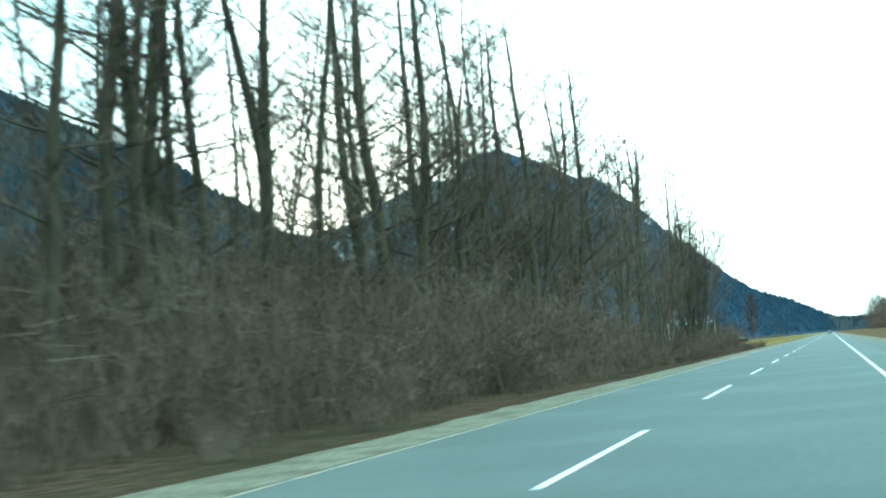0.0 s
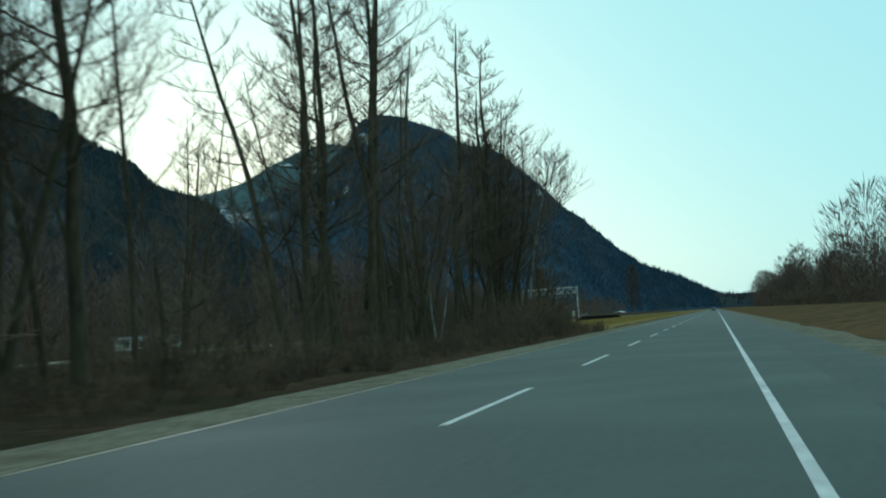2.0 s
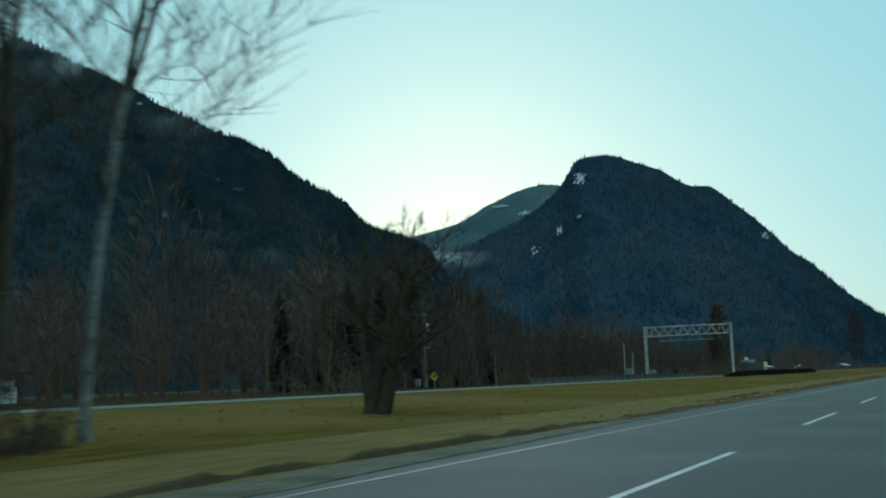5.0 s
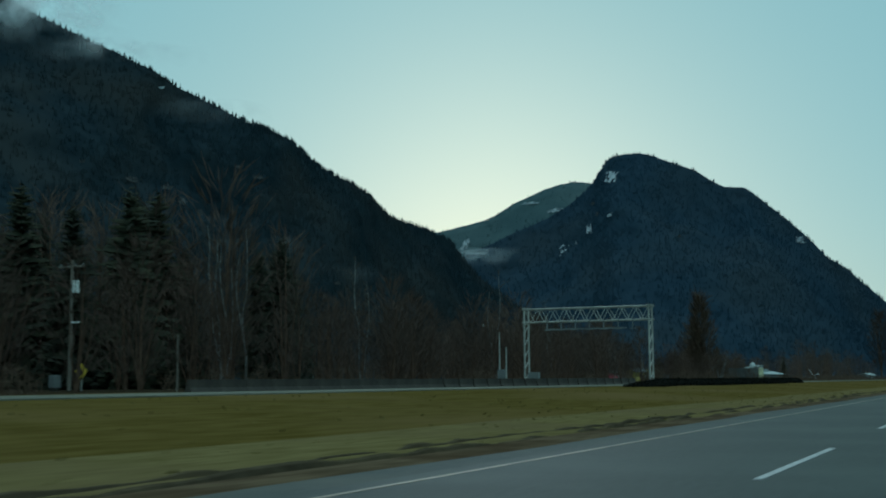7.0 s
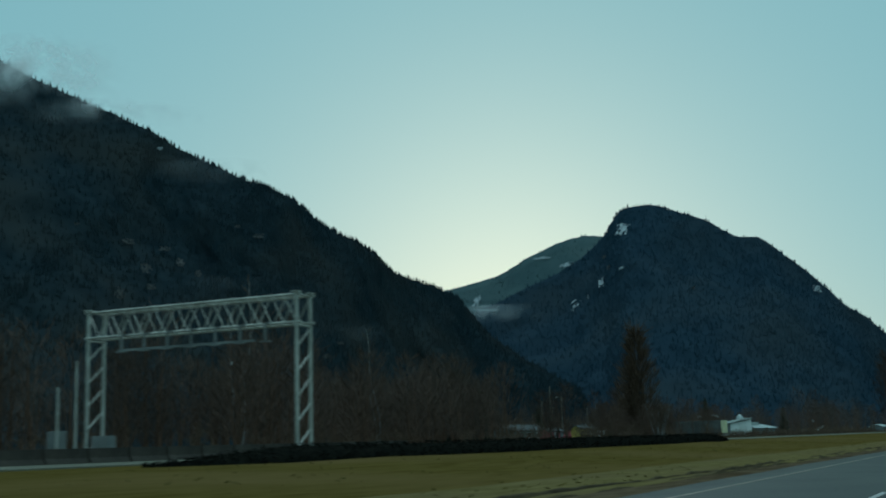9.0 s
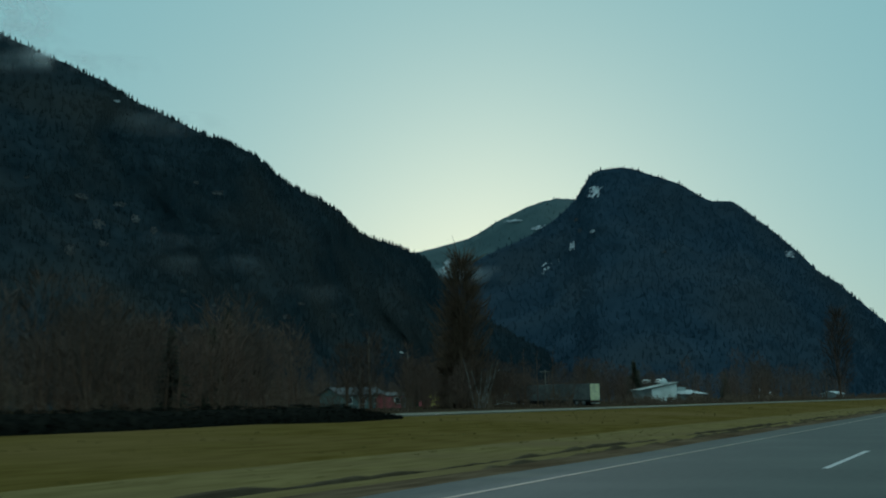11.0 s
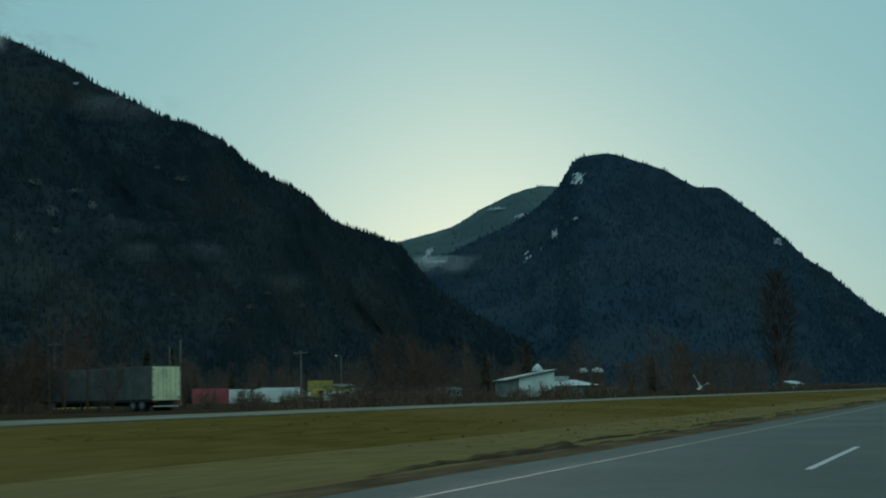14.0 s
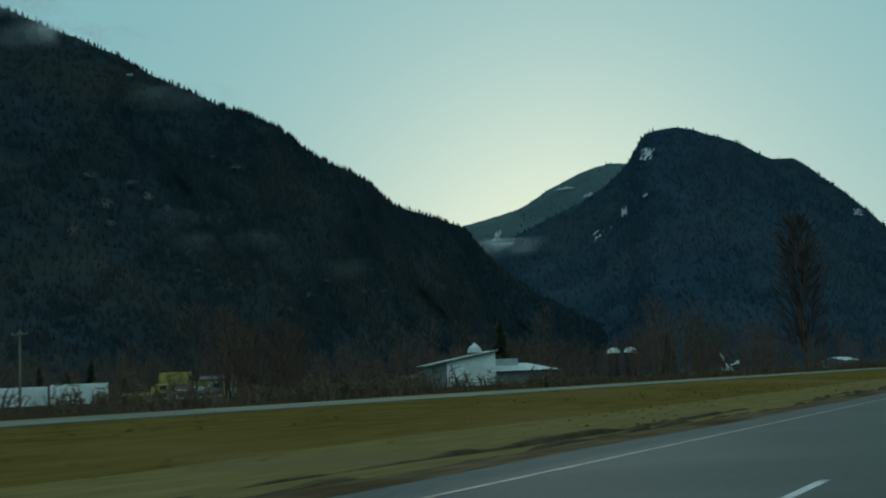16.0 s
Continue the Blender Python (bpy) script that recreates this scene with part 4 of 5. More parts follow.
spots += [(-rng.uniform(100, 210), y, rng.uniform(0.4, 0.75)) for y in (rng.uniform(590, 900) for i in range(140)) if not 636 < y < 706]
spots += [(-rng.uniform(140, 210), rng.uniform(630, 710), rng.uniform(0.4, 0.75)) for i in range(60)]
spots += [(-rng.uniform(70, 420) * (y / 900), y, rng.uniform(0.7, 1.15)) for y in (rng.uniform(770, 1250) for i in range(170))]
spots += [(-rng.uniform(62, 130), y, rng.uniform(0.5, 0.9)) for y in (rng.uniform(730, 960) for i in range(60))]
spots = [q for q in spots if q[1] > 720 or q[0] < -145]
woods("yard_wood", round_bare, [(-rng.uniform(84, 93), rng.uniform(642, 660), rng.uniform(0.55, 0.85)) for i in range(9)] + [(-rng.uniform(99, 112), rng.uniform(682, 695), rng.uniform(0.6, 0.9)) for i in range(7)], "brown leafless round-crowned trees beside the yard", "wood")
woods("valley_wood", valley_bare, spots, "scattered brown leafless trees of the valley floor", "wood")

# ---- wood on the other side of the road ----
spots = [(rng.uniform(26, 58), 110 + 780 * rng.random() ** 0.8, rng.uniform(0.7, 1.5)) for i in range(240)]
woods("right_wood", round_bare, spots, "grey-brown leafless wood beyond the right verge", "wood")
for i in range(10):
    put(spruces, rng.uniform(34, 48), rng.uniform(120, 700), rng, rng.uniform(0.5, 0.75), "spruces beyond the right verge")
spots = [(rng.uniform(18, 27), rng.uniform(40, 620), rng.uniform(0.7, 1.3)) for i in range(170)]
woods("right_brush", far_thickets, spots, "brown brush beyond the right verge", "undergrowth")


# ---- built things ----
PAINT_WHITE = surface("white_painted_metal", (0.78, 0.78, 0.74), (0.87, 0.86, 0.82), 1.2, 0.6, bump=0.08, c3=(0.58, 0.58, 0.53), scale2=0.25)
# trailer grey, darkened to stand for the shade on its side
TRAILER_GREY = surface("dirty_grey_trailer_sheet", (0.085, 0.09, 0.085), (0.14, 0.145, 0.135), 1.5, 0.65, bump=0.1, c3=(0.06, 0.06, 0.055), scale2=0.4)
PAINT_CREAM = surface("cream_painted_doors", (0.74, 0.70, 0.38), (0.86, 0.82, 0.52), 2.0, 0.6, bump=0.1, c3=(0.30, 0.33, 0.22), scale2=0.8)
PAINT_GREY = surface("dull_grey_sheet", (0.16, 0.17, 0.165), (0.24, 0.25, 0.24), 1.5, 0.65, bump=0.1, c3=(0.12, 0.125, 0.12), scale2=0.4)
PAINT_RED = surface("faded_red_paint", (0.36, 0.07, 0.08), (0.48, 0.11, 0.12), 1.0, 0.6, bump=0.1, c3=(0.28, 0.07, 0.07), scale2=0.3)
PAINT_YELLOW = surface("dull_yellow_paint", (0.38, 0.28, 0.06), (0.52, 0.39, 0.09), 1.2, 0.6, bump=0.1, c3=(0.28, 0.22, 0.08), scale2=0.4)
PAINT_TEAL = surface("teal_siding", (0.10, 0.15, 0.14), (0.15, 0.21, 0.20), 1.0, 0.8, bump=0.1)
ROOF_DARK = surface("dark_roofing", (0.05, 0.055, 0.055), (0.09, 0.095, 0.095), 2.0, 0.8, bump=0.2)
ROOF_PALE = surface("pale_metal_roofing", (0.34, 0.38, 0.37), (0.48, 0.52, 0.50), 1.0, 0.45, 0.2, bump=0.05, c3=(0.28, 0.31, 0.30), scale2=0.3)
ROOF_GREEN = surface("weathered_green_roof", (0.16, 0.20, 0.18), (0.26, 0.31, 0.28), 1.2, 0.7, bump=0.1, c3=(0.12, 0.14, 0.12), scale2=0.2)
RUBBER = surface("black_rubber", (0.018, 0.018, 0.018), (0.03, 0.03, 0.03), 4.0, 0.8, bump=0.1)
CAR_PAINT = surface("dark_blue_car_paint", (0.02, 0.026, 0.035), (0.025, 0.032, 0.042), 2.0, 0.3, 0.2, bump=0)
WINDOW = surface("dark_window_glass", (0.02, 0.025, 0.03), (0.03, 0.035, 0.04), 1.0, 0.12, bump=0)
LAMP_RED = surface("red_lamp_lens", (0.3, 0.02, 0.02), (0.35, 0.03, 0.03), 2.0, 0.3, bump=0)
SIGN_YELLOW = surface("sign_yellow", (0.62, 0.42, 0.03), (0.7, 0.48, 0.04), 2.0, 0.5, bump=0)
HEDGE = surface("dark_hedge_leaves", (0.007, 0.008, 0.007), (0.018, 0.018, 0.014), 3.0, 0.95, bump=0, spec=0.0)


def gantry():
    """Steel sign gantry over the opposite carriageway: two latticed legs and a box truss."""
    xl, xr, y0, zb, zt, zm, half = -46.05, -32.4, 356.6, 0.55, 8.6, 7.2, 0.62
    g = thing("sign_gantry", pose(0, 0, 0), "galvanised steel lattice sign gantry over the far carriageway", "gantry")
    for x in (xl, xr):
        leg = part("leg", box_bm((x - 0.55, y0 - half - 0.5, zb - 0.4), (x + 0.55, y0 + half + 0.5, zb + 0.12), 0.03), CONCRETE, g)
        for s in (-1, 1):
            part("post", rod_bm((x, y0 + s * half, zb), (x, y0 + s * half, zt + 0.1), 0.1, sides=12), GALVANISED, leg)
            part("post_cap", box_bm((x - 0.2, y0 + s * half - 0.2, zt + 0.1), (x + 0.2, y0 + s * half + 0.2, zt + 0.16)), GALVANISED, leg)
        n = 5
        for k in range(n):
            za, zc = zb + 0.4 + (zm - zb - 0.4) * k / n, zb + 0.4 + (zm - zb - 0.4) * (k + 1) / n
            part("leg_brace", rod_bm((x, y0 - half, za), (x, y0 + half, zc - 0.25), 0.05, sides=6), GALVANISED, leg)
        part("leg_tie", rod_bm((x, y0 - half, zm - 0.15), (x, y0 + half, zm - 0.15), 0.06, sides=6), GALVANISED, leg)
    for s in (-1, 1):
        for z in (zm, zt):
            part("chord", rod_bm((xl - 0.25, y0 + s * half, z), (xr + 0.25, y0 + s * half, z), 0.07, sides=10), GALVANISED, g)
    n = 18
    for s in (-1, 1):
        for k in range(n):
            a, b = xl + (xr - xl) * k / n, xl + (xr - xl) * (k + 1) / n
            za, zc = (zm, zt) if k % 2 else (zt, zm)
            part("diagonal", rod_bm((a, y0 + s * half, za), (b, y0 + s * half, zc), 0.036, sides=6), GALVANISED, g)
    for k in range(n + 1):
        a = xl + (xr - xl) * k / n
        for z in (zm, zt):
            part("cross_tie", rod_bm((a, y0 - half, z), (a, y0 + half, z), 0.04, sides=6), GALVANISED, g)
        if k < n:
            b = xl + (xr - xl) * (k + 1) / n
            part("plan_brace", rod_bm((a, y0 - half, zt), (b, y0 + half, zt), 0.035, sides=6), GALVANISED, g)
    rail = part("sign_rail", box_bm((xl + 2.6, y0 - half - 0.55, 6.30), (xr - 2.2, y0 - half - 0.45, 6.42)), PAINT_GREY, g)
    for k in range(7):
        x = xl + 2.8 + k * 1.55
        part("hanger", box_bm((x - 0.05, y0 - half - 0.55, 6.36), (x + 0.05, y0 - half - 0.45, zm)), PAINT_GREY, rail)
        part("hanger_arm", box_bm((x - 0.05, y0 - half - 0.5, zm - 0.05), (x + 0.05, y0 - half, zm + 0.03)), PAINT_GREY, rail)
        part("rail_foot", box_bm((x - 0.3, y0 - half - 0.62, 6.24), (x + 0.3, y0 - half - 0.38, 6.31)), PAINT_GREY, rail)
    return g


gantry()


def utility_pole(x, y, h, label, arm=True, box=False, lamp=False, r=0.13, lean=0.0, z=0.4, material=POLE_WOOD):
    p = thing("utility_pole", pose(x, y, z, 0, lean, 0), label, "pole")
    part("post", rod_bm((0, 0, -0.5), (0, 0, h), r * 1.2, sides=10, r2=r * 0.8), material, p)
    if arm:
        a = part("crossarm", box_bm((-1.2, -0.12, h - 0.55), (1.2, 0.0, h - 0.42), 0.01), POLE_WOOD, p)
        for k in (-1.05, -0.35, 0.35, 1.05):
            part("insulator", rod_bm((k, -0.06, h - 0.42), (k, -0.06, h - 0.24), 0.05, sides=8), PAINT_GREY, a)
    if box:
        part("transformer", rod_bm((0.38, 0, h - 2.4), (0.38, 0, h - 1.5), 0.24, sides=14), PAINT_WHITE, p, "pale grey transformer can")
        part("bracket", box_bm((0.0, -0.05, h - 4.6), (0.75, 0.05, h - 4.5)), PAINT_WHITE, p)
    if lamp:
        arm_l = part("lamp_arm", rod_bm((0, 0, h - 0.4), (-1.1, -0.2, h - 0.1), 0.04, sides=6), PAINT_GREY, p)
        part("lamp_head", box_bm((-1.5, -0.35, h - 0.3), (-1.0, -0.05, h + 0.02), 0.05), PAINT_WHITE, arm_l)
    return p


utility_pole(-61, 304.1, 9.6, "weathered wooden utility pole with a transformer can", box=True)
utility_pole(-90, 538, 11.5, "tall thin wooden utility pole behind brush", arm=False)
utility_pole(-93, 540, 8.5, "bare wooden pole among bare trees", arm=False, lean=2)
utility_pole(-100, 571, 10.5, "wooden pole with a lamp near the houses", arm=False, lamp=True)
utility_pole(-112, 596, 9.0, "wooden pole between distant houses", arm=True)
utility_pole(-69.6, 402, 9.0, "wooden pole with a white lamp head", arm=False, lamp=True, lean=2)
utility_pole(-94, 628, 8.0, "wooden utility pole beside stacked containers", arm=True)
utility_pole(-107, 616, 9.7, "tall wooden pole beside stacked containers", arm=False)
utility_pole(-149, 735, 11.5, "wooden pole with a white lamp head", arm=False, lamp=True)
utility_pole(-110, 617.5, 8.8, "thin bare wooden pole in the yard", arm=False, lean=-1)
utility_pole(-52, 305, 4.0, "thin grey post beside the far carriageway", arm=False, r=0.06)
utility_pole(-50.6, 359.9, 6.0, "thin bare steel-grey post beside the gantry", arm=False, r=0.08, material=GALVANISED)
utility_pole(-48.2, 356.0, 4.2, "short bare steel-grey post beside the gantry", arm=False, r=0.08, material=GALVANISED)


def cabinet(x, y, w, h, label, leg=0.25, z=0.43):
    c = thing("roadside_cabinet", pose(x, y, z), label, "cabinet")
    part("body", box_bm((-w / 2, -0.3, leg), (w / 2, 0.3, leg + h), 0.02), PAINT_GREY, c)
    part("plinth", box_bm((-w / 2 + 0.05, -0.25, -0.2), (w / 2 - 0.05, 0.25, leg)), CONCRETE, c)
    part("door", box_bm((-w / 2 + 0.05, -0.32, leg + 0.06), (w / 2 - 0.05, -0.302, leg + h - 0.06)), PAINT_GREY, c)
    return c


cabinet(-49.0, 356.8, 0.9, 1.3, "pale grey electrical cabinet beside thin posts", 0.5)
cabinet(-45.2, 356.4, 1.2, 1.2, "grey steel cabinet at the foot of the gantry leg")
cabinet(-61.9, 303.6, 0.6, 0.9, "small grey-green cabinet beside the utility pole", 0.3)


def curve_sign(x, y):
    s = thing("warning_sign", pose(x, y, 0.43), "yellow diamond warning sign with a black mark", "sign")
    part("post", box_bm((-0.04, 0.02, -0.3), (0.04, 0.08, 1.9), 0.01), GALVANISED, s)
    bm = box_bm((-0.42, -0.012, -0.42), (0.42, 0.012, 0.42))
    bmesh.ops.rotate(bm, verts=bm.verts, cent=(0, 0, 0), matrix=Matrix.Rotation(radians(45), 3, "Y"))
    bmesh.ops.translate(bm, verts=bm.verts, vec=(0, 0, 1.45))
    plate = part("plate", bm, SIGN_YELLOW, s)
    part("mark", box_bm((-0.12, -0.02, 1.2), (0.05, -0.014, 1.7)), RUBBER, plate)
    return s


curve_sign(-59.8, 304.0)


def barrier_row():
    """Concrete barrier units along the far side of the other carriageway."""
    prof = [(-0.3, 0), (0.3, 0), (0.3, 0.08), (0.14, 0.33), (0.09, 0.82), (-0.09, 0.82), (-0.14, 0.33), (-0.3, 0.08)]
    n = len(prof)
    verts = [(x, y, z) for y in (0.0, 2.96) for x, z in prof]
    faces = [tuple(range(n))[::-1], tuple(range(n, 2 * n))] + [(k, (k + 1) % n, n + (k + 1) % n, n + k) for k in range(n)]
    me = None
    for k in range(30):
        y = 297 + 3 * k
        if me is None:
            ob = mesh_ob("concrete_barrier", verts, faces, CONCRETE)
            me = ob.data
        else:
            ob = new("concrete_barrier", me)
        ob.location = (far_edge(y) - FAR_WIDTH - 1.1, y, 0.42)
        tagged(ob, "weathered grey concrete road barrier unit", "barrier", "row of concrete barrier units")


barrier_row()


def low_hedge():
    """A long low bank of dark shrubs in front of the gantry's near leg."""
    rng = random.Random(77)
    h = thing("low_hedge", pose(0, 0, 0), "long low dark hedge with tapering ends", "hedge")
    y0, y1, n = 344.0, 430.0, 110
    rows = []
    for i in range(n + 1):
        k = i / n
        y = y0 + (y1 - y0) * k
        c = far_edge(y) + 3.0
        w = 1.3 * min(1, k * 10 + 0.1, (1 - k) * 10 + 0.1)
        top = (0.64 + 0.14 * noise.noise(Vector((y * 0.5, 0, 0)))) * min(1, k * 9 + 0.05, (1 - k) * 14 + 0.05)
        rows.append((c, y, w, top))
    verts, faces = [], []
    for c, y, w, top in rows:
        for dx, dz in ((w, -0.2), (w * 0.9, top * 0.55), (w * 0.4, top * 0.95), (-w * 0.4, top), (-w, 0)):
            verts.append((c + dx, y, 0.40 + dz))
    for i in range(n):
        for s in range(4):
            a = i * 5 + s
            faces.append((a, a + 1, a + 6, a + 5))
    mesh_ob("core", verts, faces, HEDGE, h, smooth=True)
    lv, lf = [], []
    for _ in range(9000):
        c, y, w, top = rng.choice(rows)
        an = rng.uniform(-0.1, 1.9)
        p = Vector((c + w * math.cos(an), y + rng.uniform(-0.4, 0.4), 0.40 + top * math.sin(min(an, 1.57)) + rng.uniform(-0.05, 0.1)))
        m = len(lv)
        for _k in range(3):
            lv.append(p + Vector((rng.uniform(-0.1, 0.1), rng.uniform(-0.1, 0.1), rng.uniform(-0.06, 0.12))))
        lf.append((m, m + 1, m + 2))
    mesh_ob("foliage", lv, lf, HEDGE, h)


low_hedge()


def wheel(parent, c, r, w, axis="Y"):
    d = Vector((0, w / 2, 0)) if axis == "Y" else Vector((w / 2, 0, 0))
    t = part("wheel", rod_bm(Vector(c) - d, Vector(c) + d, r, sides=18), RUBBER, parent)
    part("rim", rod_bm(Vector(c) - d * 1.06, Vector(c) + d * 1.06, r * 0.55, sides=12), PAINT_GREY, t)
    return t


def semitrailer():
    """Parked box trailer, rear doors towards the road."""
    t = thing("box_trailer", pose(-56.5, 549.0, 0.45, 0, 0, -17), "grey parked semitrailer with cream rear doors", "trailer")
    L, w, z0, z1 = 16.0, 1.25, 0.75, 3.35
    part("box", box_bm((-L, -w, z0), (-0.06, w, z1), 0.03), TRAILER_GREY, t)
    for k in range(27):
        x = -L + 0.3 + k * 0.59
        part("side_rib", box_bm((x, -w - 0.03, z0 + 0.15), (x + 0.08, -w + 0.01, z1 - 0.1)), TRAILER_GREY, t)
    part("bottom_rail", box_bm((-L, -w - 0.04, z0 - 0.06), (-0.1, -w + 0.06, z0 + 0.14)), RUBBER, t, "black lower side rail")
    part("underframe", box_bm((-L + 1.0, -0.6, z0 - 0.35), (-0.3, 0.6, z0 - 0.01)), RUBBER, t)
    for s in (-1, 1):
        lo, hi = sorted((s * 0.02, s * (w - 0.03)))
        d = part("rear_door", box_bm((-0.06, lo, z0 + 0.05), (0.0, hi, z1 - 0.05), 0.01), PAINT_CREAM, t, "cream rear door")
        for k in (0.3, 0.8):
            part("lock_rod", rod_bm((0.03, s * k, z0 + 0.1), (0.03, s * k, z1 - 0.1), 0.02, sides=6), GALVANISED, d)
        for z in (z0 + 0.25, (z0 + z1) / 2, z1 - 0.25):
            part("hinge", box_bm((0.0, s * (w - 0.16), z - 0.05), (0.02, s * (w - 0.04), z + 0.05)), RUBBER, d)
        part("tail_lamp", box_bm((-0.02, s * 1.0 - 0.12, z0 - 0.12), (0.02, s * 1.0 + 0.12, z0 - 0.03)), LAMP_RED, t)
        part("landing_leg", box_bm((-10.6, s * 0.8 - 0.07, -0.02), (-10.45, s * 0.8 + 0.07, z0)), TRAILER_GREY, t)
        for x in (-1.4, -2.6):
            wheel(t, (x, s * 1.02, 0.48), 0.5, 0.4)
    part("bumper", box_bm((-0.1, -1.1, 0.3), (0.0, 1.1, 0.42)), GALVANISED, t)
    return t


semitrailer()


def container(x, y, length, height, yaw, material, label, z=0.5):
    c = thing("shipping_container", pose(x, y, z, 0, 0, yaw), label, "container", "containers in the yard")
    part("shell", box_bm((0, -1.2, 0.1), (length, 1.2, height), 0.03), material, c)
    for k in range(int(length / 0.6)):
        part("rib", box_bm((0.2 + k * 0.6, -1.24, 0.25), (0.42 + k * 0.6, -1.19, height - 0.15)), material, c)
    for k in (0.05, length - 0.2):
        part("corner_post", box_bm((k, -1.26, 0.0), (k + 0.16, -1.1, height + 0.02)), material, c)
    part("door", box_bm((length, -1.1, 0.2), (length + 0.03, 1.1, height - 0.1)), material, c)
    return c


container(-131.3, 638.5, 6.0, 1.6, 38, PAINT_RED, "low faded red container in the yard")
container(-125.3, 643, 6.1, 2.7, 40, PAINT_RED, "faded red shipping container in the yard")
container(-122, 648, 6.6, 2.5, 62, PAINT_WHITE, "off-white shipping container behind brush")
container(-119, 655, 7.0, 2.7, 58, PAINT_WHITE, "off-white shipping container behind brush")
container(-150, 640, 4.0, 1.8, 30, PAINT_WHITE, "small pale container among brush")
container(-127, 684, 7.0, 1.9, 50, PAINT_WHITE, "low pale container beside yellow machinery")
container(-127, 684, 4.7, 2.3, 50, PAINT_YELLOW, "dull yellow container stacked on a pale one", z=2.42)


def work_truck(x, y, yaw, paint, label, z=0.5):
    t = thing("work_truck", pose(x, y, z, 0, 0, yaw), label, "truck")
    part("chassis", box_bm((-3.4, -0.45, 0.55), (2.6, 0.45, 0.8)), RUBBER, t)
    cab = part("cab", box_bm((1.0, -1.05, 0.75), (2.7, 1.05, 2.4), 0.15), paint, t)
    part("windscreen", box_bm((2.69, -0.85, 1.55), (2.72, 0.85, 2.2)), WINDOW, cab)
    for s in (-1, 1):
        part("side_window", box_bm((1.4, s * 1.05 - 0.02, 1.55), (2.4, s * 1.05 + 0.02, 2.15)), WINDOW, cab)
    part("flat_bed", box_bm((-3.5, -1.15, 0.85), (0.9, 1.15, 1.25), 0.03), paint, t)
    part("headboard", box_bm((0.75, -1.1, 1.25), (0.88, 1.1, 2.0)), paint, t)
    for s in (-1, 1):
        for wx in (1.7, -2.2):
            wheel(t, (wx, s * 0.95, 0.45), 0.46, 0.3)
    return t


work_truck(-122, 676, 60, PAINT_YELLOW, "yellow flatbed work truck in the yard")
work_truck(-117.5, 683, 40, PAINT_GREY, "grey flatbed truck in the yard")


def gabled_house(x, y, w, d, h, rise, yaw, wall, roof, label, windows=2, z=0.45, name="house"):
    """Small building with a pitched roof, door and framed windows; the front looks towards the road."""
    b = thing(name, pose(x, y, z, 0, 0, yaw), label, "building")
    verts = [(-w / 2, -d / 2, 0), (w / 2, -d / 2, 0), (w / 2, d / 2, 0), (-w / 2, d / 2, 0), (-w / 2, -d / 2, h), (w / 2, -d / 2, h), (w / 2, d / 2, h), (-w / 2, d / 2, h), (-w / 2, 0, h + rise), (w / 2, 0, h + rise)]
    faces = [(0, 1, 5, 4), (2, 3, 7, 6), (1, 2, 6, 9, 5), (3, 0, 4, 8, 7), (3, 2, 1, 0), (4, 5, 9, 8), (6, 7, 8, 9)]
    walls = mesh_ob("wall_shell", verts, faces, wall, b)
    for s in (-1, 1):
        o = 0.4
        n = Vector((0, -s * rise, d / 2)).normalized() * 0.16
        e = Vector((0, s * (d / 2 + o), h - rise * o / (d / 2)))
        r = Vector((0, 0, h + rise))
        vs = []
        for xx in (-w / 2 - o, w / 2 + o):
            for q in (e, r):
                vs.append(Vector((xx, q.y, q.z + 0.02)))
                vs.append(Vector((xx, q.y, q.z + 0.02)) + Vector((0, 0, 0.16)))
        mesh_ob("roof_slope", vs, [(0, 1, 3, 2), (4, 6, 7, 5), (0, 4, 5, 1), (2, 3, 7, 6), (1, 5, 7, 3), (0, 2, 6, 4)], roof, b)
    for k in range(windows):
        wx = -w / 2 + w * (k + 0.7) / (windows + 0.4)
        f = part("window_frame", box_bm((wx - 0.6, -d / 2 - 0.06, h * 0.35), (wx + 0.6, -d / 2 + 0.05, h * 0.35 + 1.2)), PAINT_WHITE, walls, "white window frame")
        part("pane", box_bm((wx - 0.5, -d / 2 - 0.075, h * 0.35 + 0.1), (wx + 0.5, -d / 2 - 0.062, h * 0.35 + 1.1)), WINDOW, walls)
    part("door", box_bm((w * 0.38 - 0.45, -d / 2 - 0.05, 0), (w * 0.38 + 0.45, -d / 2 + 0.02, 2.0)), PAINT_GREY, walls)
    return b


gabled_house(-109, 566, 10, 7, 2.6, 1.2, 62, PAINT_TEAL, ROOF_DARK, "low teal house with white-framed windows", 3)
gabled_house(-101, 566, 4, 4, 2.2, 0.5, 62, PAINT_RED, ROOF_DARK, "small faded red shed beside the teal house", 1, name="shed")
gabled_house(-101.5, 590, 5, 4, 2.8, 0.8, 60, PAINT_YELLOW, ROOF_DARK, "small dull yellow shed near poles", 1, name="shed")
gabled_house(-131, 702, 6, 5, 3.0, 0.5, 55, PAINT_YELLOW, ROOF_DARK, "dull yellow flat-roofed workshop in the yard", 2, name="workshop")
gabled_house(-66, 905, 12, 6, 2.0, 0.9, 80, PAINT_GREY, ROOF_PALE, "long low grey farm building far along the road", 3, name="shed")
gabled_house(-190, 770, 12, 8, 2.6, 1.4, 60, PAINT_GREY, ROOF_DARK, "small pale grey farmhouse behind brush", 3)
gabled_house(-150, 800, 9, 6, 2.2, 0.8, 60, PAINT_GREY, ROOF_DARK, "small grey shed behind brush", 2, name="shed")


